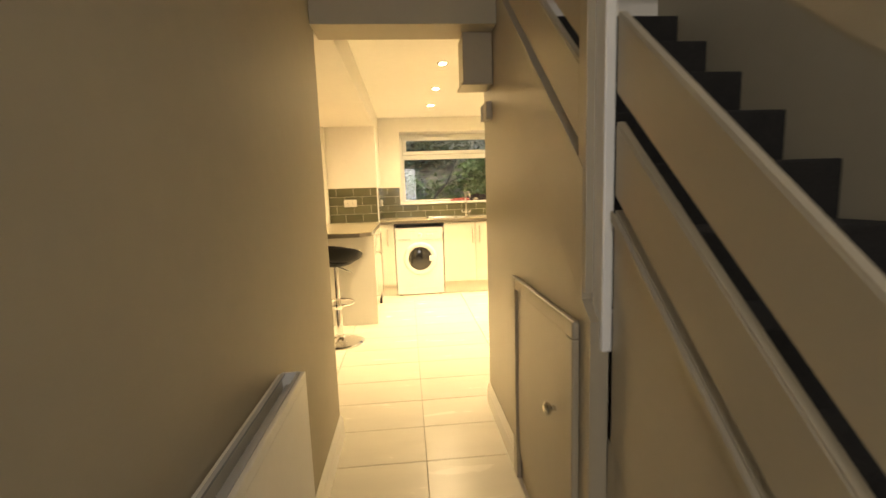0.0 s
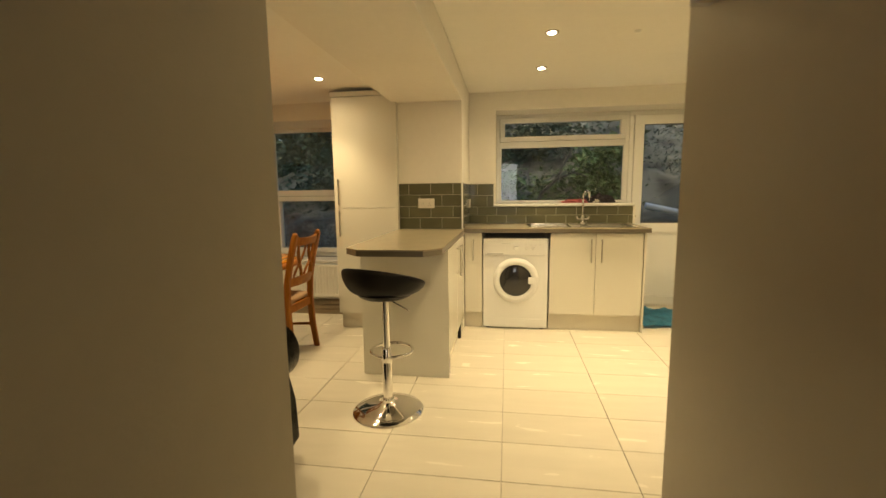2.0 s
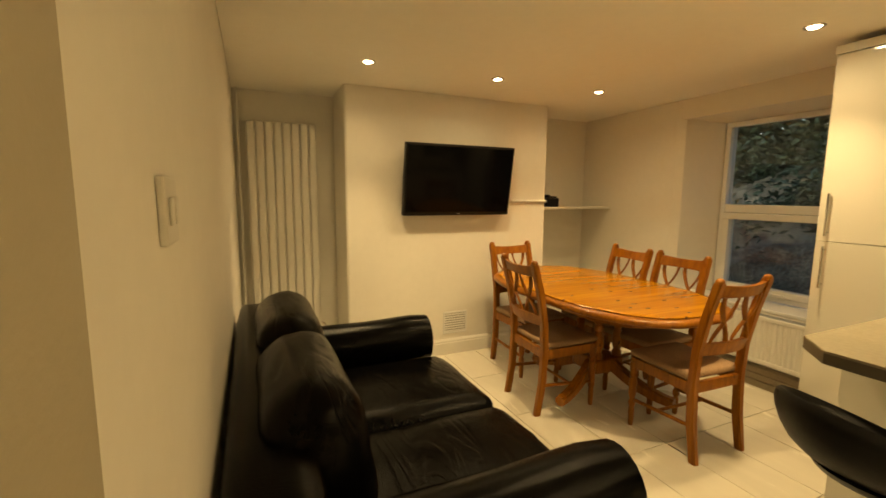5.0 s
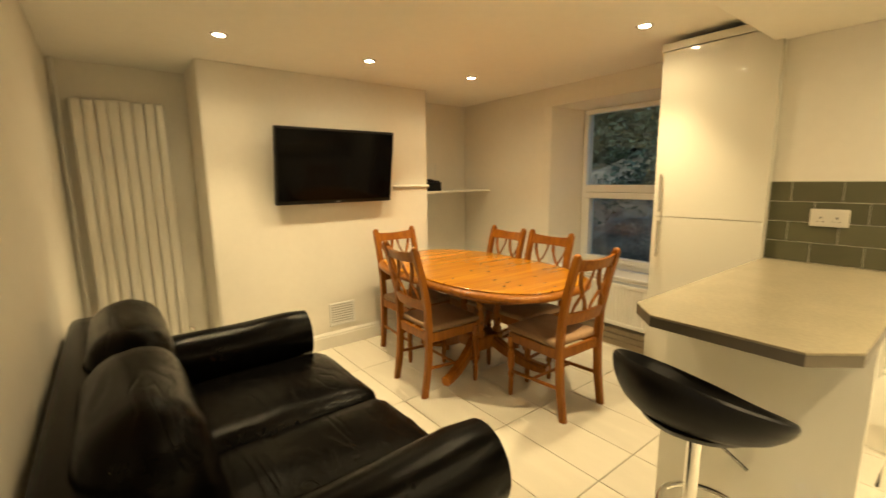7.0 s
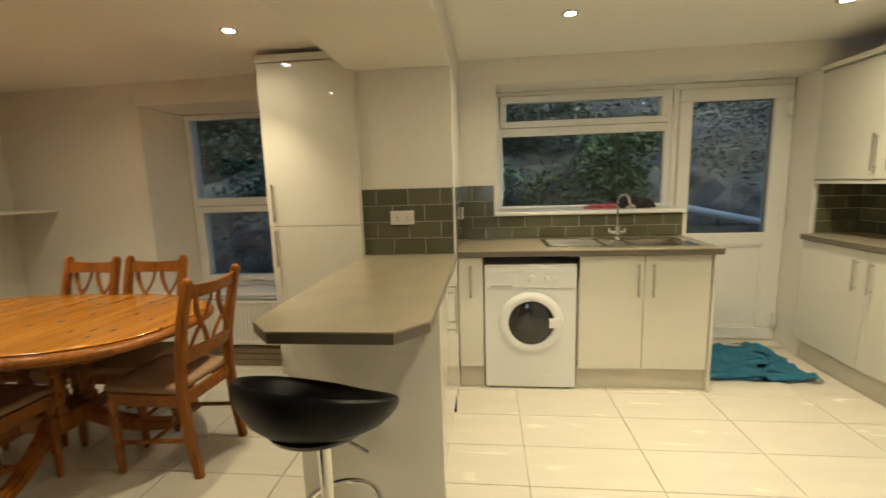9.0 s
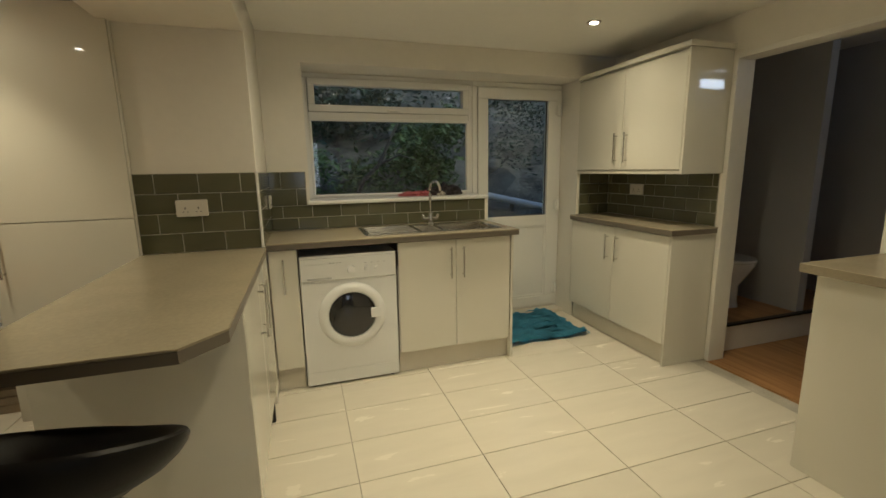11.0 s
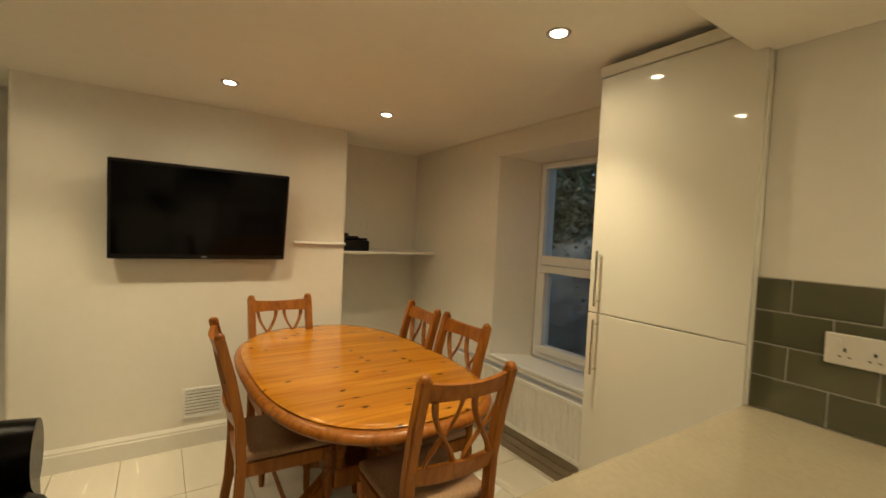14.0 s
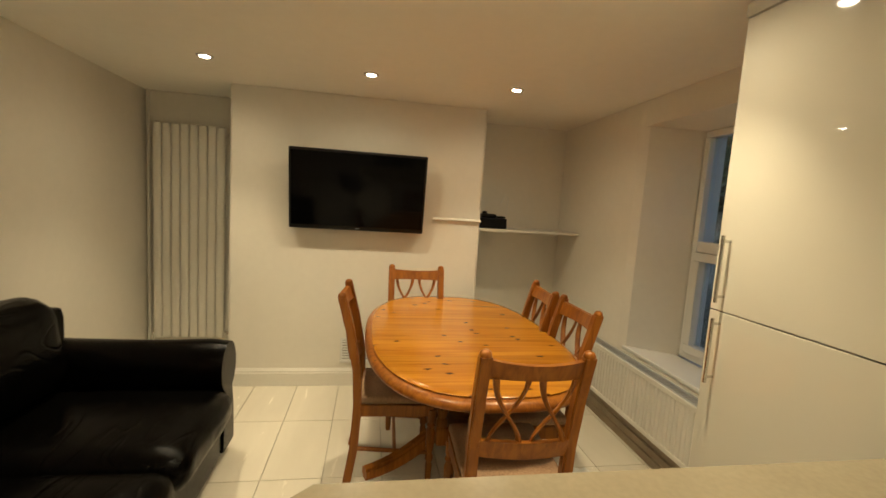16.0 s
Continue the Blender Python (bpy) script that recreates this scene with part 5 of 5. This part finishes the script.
r1 = thing("panel_radiator", "white panel radiator below the dining room window", "radiator", pose(-2.95, 5.825, 0.205))
for nm, b, mt in panel_radiator(1.48, 0.34, 0.105):
    part(nm, b, mt, r1)
for x in (-0.03,):
    b = bmesh.new()
    rod(b, (x, 0.06, -0.204), (x, 0.06, 0.05), 0.008)
    rod(b, (x - 0.012, 0.06, 0.05), (0.0, 0.06, 0.05), 0.013)
    part("valve", b, CHROME, r1)
r2 = thing("hall_radiator", "white panel radiator along the hall wall", "radiator", Matrix.Translation((-0.235, 0.08, 0.125)) @ Matrix.Rotation(radians(90), 4, "Z"))
for nm, b, mt in panel_radiator(1.46, 0.64, 0.078, False):
    part(nm, b, mt, r2)
for x in (0.2, 1.25):
    part("wall_bracket", block(x, x + 0.03, 0.0782, 0.0848, 0.1, 0.55), APPLGREY, r2)


# ---- loose things ----
def crumpled(x0, x1, y0, y1, z, amp, seed, nx=40, ny=30, edge=0.03):
    b = bmesh.new()
    g = []
    for j in range(ny + 1):
        row = []
        for i in range(nx + 1):
            u, v = i / nx, j / ny
            x, y = x0 + (x1 - x0) * u, y0 + (y1 - y0) * v
            wob = edge * noise.noise(Vector((u * 5 + seed, v * 5, 3)))
            x += wob
            y += edge * noise.noise(Vector((u * 5, v * 5 + seed, 7)))
            f = noise.fractal(Vector((x * 7 + seed, y * 16, seed)), 0.8, 2.1, 3)
            zz = z + amp * (max(0.0, 0.25 + f)) ** 1.3
            row.append(b.verts.new((x, y, zz)))
        g.append(row)
    for j in range(ny):
        for i in range(nx):
            b.faces.new((g[j][i], g[j][i + 1], g[j + 1][i + 1], g[j + 1][i]))
    r = bmesh.ops.solidify(b, geom=b.faces[:], thickness=0.006)
    return b


tw = thing("floor_towel", "crumpled turquoise towel on the floor by the back door", "towel")
b = crumpled(1.40, 2.13, 5.75, 6.38, 0.016, 0.035, 2.3)
for v in b.verts:
    if v.co.y < 6.1 and v.co.x > 1.95:
        v.co.x -= 0.02
    v.co.x += 0.10 * max(0, (6.05 - v.co.y)) * max(0, (v.co.x - 1.5))
part("cloth", b, TOWEL, tw, "", True)
cl = thing("cleaning_cloths", "small heap of dark and pink cloths on the window sill", "cloths")
for (cx, cy, w, h, k, sd) in ((0.84, 6.36, 0.26, 0.035, 1, 1.0), (1.0, 6.37, 0.22, 0.06, 0, 2.0), (1.14, 6.36, 0.2, 0.07, 0, 4.0), (1.08, 6.34, 0.15, 0.085, 0, 5.0), (0.92, 6.34, 0.10, 0.04, 1, 6.0), (1.05, 6.33, 0.07, 0.05, 2, 8.0)):
    b = bmesh.new()
    bmesh.ops.create_icosphere(b, subdivisions=4, radius=1.0)
    for v in b.verts:
        n = 1 + 0.35 * noise.fractal(v.co * 2.2 + Vector((sd, sd, 0)), 0.7, 2.0, 4)
        v.co = Vector((v.co.x * n * w / 2, v.co.y * n * 0.06, max(0.0, v.co.z * n * h)))
        v.co += Vector((cx, cy, 1.149))
    part("cloth", b, CLOTH[k], cl, "", True)
fp = thing("floor_papers", "loose white papers on the floor under the table", "papers")
for x, y, a in ((-2.08, 5.40, 20), (-2.2, 5.28, -30)):
    b = block(-0.105, 0.105, -0.148, 0.148, 0.001, 0.003)
    b.transform(pose(x, y, 0.001 if a > 0 else 0.004, 0, 0, a))
    part("sheet", b, PAPER, fp)
wc = thing("toilet", "white ceramic toilet in the cloakroom", "toilet", pose(3.28, 5.56, 0.2, 0, 0, 180))
b = bmesh.new()
lathe(b, [(0.11, 0.0), (0.10, 0.05), (0.10, 0.18), (0.15, 0.28), (0.185, 0.36), (0.185, 0.385), (0.10, 0.38), (0.04, 0.33)], 32)
for v in b.verts:
    v.co.y *= 1.25
part("bowl", b, CERAMIC, wc, "", True)
b = lathe(bmesh.new(), [(0.19, 0.388), (0.195, 0.395), (0.19, 0.41), (0.03, 0.412)], 32)
for v in b.verts:
    v.co.y *= 1.25
part("seat_lid", b, CERAMIC, wc, "", True)
part("cistern", block(-0.2, 0.2, -0.42, -0.25, 0.38, 0.75, b=0.02), CERAMIC, wc)


# ---- garden behind the house ----
def bank():
    b = bmesh.new()
    g = []
    for j in range(41):
        row = []
        for i in range(81):
            x = -14 + 32 * i / 80
            y = 6.63 + 14 * (j / 40) ** 1.4
            ramp = min(1.0, max(0.0, (y - 7.25) / 0.2))
            west = min(1.0, max(0.0, (-3.2 - x) / 2.5))
            z = 0.80 * ramp + (0.42 - 0.2 * west) * max(0.0, y - 7.45)
            if y > 7.3:
                z += 0.22 * noise.fractal(Vector((x * 0.9, y * 0.9, 1.0)), 0.7, 2.2, 6) * ramp
            row.append(b.verts.new((x, y, z - 0.05)))
        g.append(row)
    for j in range(40):
        for i in range(80):
            b.faces.new((g[j][i], g[j][i + 1], g[j + 1][i + 1], g[j + 1][i]))
    return b


structure("ground", bank(), ROCK, "dark earth and rock bank behind the house")


def leaves(count, box, size, seed, material, name, clumped=0, spread=(0.12, 0.42)):
    rnd = random.Random(seed)
    verts, faces = [], []
    clumps = [(rnd.uniform(box[0], box[1]), rnd.uniform(box[2], box[3]), rnd.uniform(box[4], box[5]), rnd.uniform(*spread)) for _ in range(clumped or count // 60)]
    for i in range(count):
        c = rnd.choice(clumps)
        p = Vector((rnd.gauss(c[0], c[3]), rnd.gauss(c[1], c[3] * 0.6), rnd.gauss(c[2], c[3] * 0.7)))
        if p.y < 6.85 or p.z < -0.02:
            continue
        e = Euler((rnd.uniform(-1.2, 1.2), rnd.uniform(-1.2, 1.2), rnd.uniform(0, 6.3))).to_matrix()
        s = size * rnd.uniform(0.5, 1.3)
        k = len(verts)
        for q in ((0, -1, 0), (0.42, -0.1, 0.12), (0, 1, 0), (-0.42, -0.1, 0.12)):
            verts.append(p + e @ (Vector(q) * s))
        faces.append((k, k + 1, k + 2, k + 3))
    me = bpy.data.meshes.new(name)
    me.from_pydata(verts, [], faces)
    me.materials.append(material)
    return tagged(new(name, me), "dense green garden shrubs on the bank", "shrubs", kind="stuff")


leaves(3800, (-0.5, 1.9, 8.2, 8.9, 1.12, 1.45), 0.05, 5, LEAF, "shrubs", 15, (0.08, 0.2))
leaves(2200, (1.0, 1.75, 8.2, 8.8, 1.25, 2.0), 0.05, 15, LEAF, "shrubs", 8, (0.1, 0.2))
leaves(5000, (-0.6, 2.0, 7.75, 8.3, 0.93, 1.06), 0.03, 25, LEAF, "rough_grass", 60, (0.08, 0.2))
leaves(9000, (-3.4, -0.9, 7.9, 9.4, 0.6, 1.5), 0.05, 7, LEAF2, "low_shrubs")
leaves(22000, (-13, -4.0, 8.6, 13, 1.0, 4.6), 0.09, 21, LEAF2, "garden_trees")
leaves(24000, (-10, -3.0, 10.5, 12.0, 1.5, 5.2), 0.1, 41, LEAF2, "garden_trees")
leaves(7000, (2.0, 4.4, 8.5, 10.4, 1.35, 2.8), 0.034, 51, LEAF2, "ivy_bank", 60, (0.1, 0.35))
leaves(26000, (-5, 1.5, 9.2, 11.5, 1.7, 4.4), 0.06, 8, LEAF2, "ivy_bank")
br = thing("bare_branch", "bare forked branch leaning among the shrubs", "branch")
part("stem", tube(bmesh.new(), [(0.45, 7.65, 0.9), (0.60, 7.65, 1.25), (0.78, 7.65, 1.42), (1.0, 7.7, 1.85)], [0.03, 0.025, 0.022, 0.014], 8), BARK, br, "", True)
part("twig", tube(bmesh.new(), [(0.78, 7.65, 1.42), (1.0, 7.65, 1.52), (1.2, 7.65, 1.46)], [0.014, 0.01, 0.006], 7), BARK, br, "", True)
po = thing("white_pole", "white plastic pole lying on the ground outside the door", "pole")
part("pole", rod(bmesh.new(), (1.98, 7.82, 1.065), (2.95, 7.76, 0.85), 0.042), POLE, po, "", True)
part("prop", rod(bmesh.new(), (2.45, 7.79, 0.5), (2.45, 7.79, 0.92), 0.03), BARK, po)

# ---- wall tiles ----
TILE_MESH = {}


def tile_piece(w, h, t=0.0035):
    key = (round(w, 3), round(h, 3))
    if key not in TILE_MESH:
        b = bx(bmesh.new(), -w / 2, w / 2, -t, 0.0, -h / 2, h / 2)
        bmesh.ops.bevel(b, geom=[e for e in b.edges if all(v.co.y < -t / 2 for v in e.verts)], offset=0.0018, segments=1, affect="EDGES")
        me = bpy.data.meshes.new("wall_tile")
        b.to_mesh(me)
        b.free()
        me.materials.append(OLIVE)
        TILE_MESH[key] = me
    return TILE_MESH[key]


def tiled(parent, m, u0, u1, z0, rows, first, cut=None, pitch=0.1022, length=0.2):
    """Brick-bonded tiles on a plane: u runs along, tiles stand out to -y of m."""
    for r in range(rows):
        z = z0 + pitch * r
        u = u0 - (first + (0.5 if r % 2 else 0.0)) % 1.0 * length
        while u < u1 - 0.004:
            a, c = max(u, u0), min(u + length, u1)
            u += length
            if c - a < 0.012 or (cut and cut(a, c, z)):
                continue
            o = new("wall_tile", tile_piece(c - a - 0.005, pitch - 0.005))
            o.parent = parent
            o.matrix_basis = m @ pose((a + c) / 2, 0, z + pitch / 2)


def splash(name, b, label):
    return structure(name, b, WGROUT, label)


s1 = splash("splashback_nib", block(-0.828, -0.262, 5.479, 5.4845, 0.946, 1.355), "olive green brick-bond splashback tiles with pale grout")
tiled(s1, pose(0, 5.479, 0), -0.828, -0.262, 0.946, 4, 0.05)
structure("tile_trim", block(-0.261, -0.249, 5.470, 5.4845, 0.946, 1.36, b=0.002), UPVC, "white tile edge trim")
b = bmesh.new()
bx(b, -0.248, 0.0, 6.174, 6.1795, 0.946, 1.355)
bx(b, 0.0, 1.375, 6.174, 6.1795, 0.946, 1.118)
s2 = splash("splashback_window", b, "olive green splashback tiles under the kitchen window")
tiled(s2, pose(0, 6.174, 0), -0.248, 1.375, 0.946, 2, 0.1, pitch=0.086)
tiled(s2, pose(0, 6.174, 0), -0.248, -0.002, 1.118, 2, 0.1, pitch=0.1185)
s4 = splash("splashback_nib_side", block(-0.2545, -0.249, 5.50, 6.172, 0.946, 1.355), "olive green splashback tiles on the nib wall's side")
tiled(s4, pose(-0.249, 0, 0, 0, 0, 90), 5.50, 6.172, 0.946, 4, 0.4)
s3 = splash("splashback_east", block(2.599, 2.6045, 5.118, 6.203, 0.946, 1.30), "olive green splashback tiles below the wall cabinets")
tiled(s3, pose(2.599, 0, 0, 0, 0, -90), -6.203, -5.118, 0.946, 4, 0.3, pitch=0.0885)
s5 = splash("splashback_pier", block(2.29, 2.598, 6.197, 6.2045, 0.946, 1.30), "olive green splashback tiles in the corner")
tiled(s5, pose(0, 6.197, 0), 2.29, 2.595, 0.946, 4, 0.0, pitch=0.0885)

# ---- floor tiles ----
PX, PY = 0.59, 0.3055
b = bx(bmesh.new(), -PX / 2 + 0.002, PX / 2 - 0.002, -PY / 2 + 0.002, PY / 2 - 0.002, -0.012, 0.0)
bmesh.ops.bevel(b, geom=[e for e in b.edges if all(v.co.z > -0.006 for v in e.verts)], offset=0.0012, segments=1, affect="EDGES")
FT = bpy.data.meshes.new("floor_tile")
b.to_mesh(FT)
b.free()
FT.materials.append(FLOORTILE)
for i in range(-7, 5):
    for j in range(-17, 9):
        x, y = 0.12 + PX * (i + 0.5), 4.05 + PY * (j + 0.5)
        inhall = -0.5 < x < 1.5 and y > -1.4
        if y < 2.35 and not inhall:
            continue
        if x > 2.72 or x < -4.0 or y > 6.7:
            continue
        o = new("floor_tile", FT)
        o.parent = floor
        o.location = (x, y, 0.0)
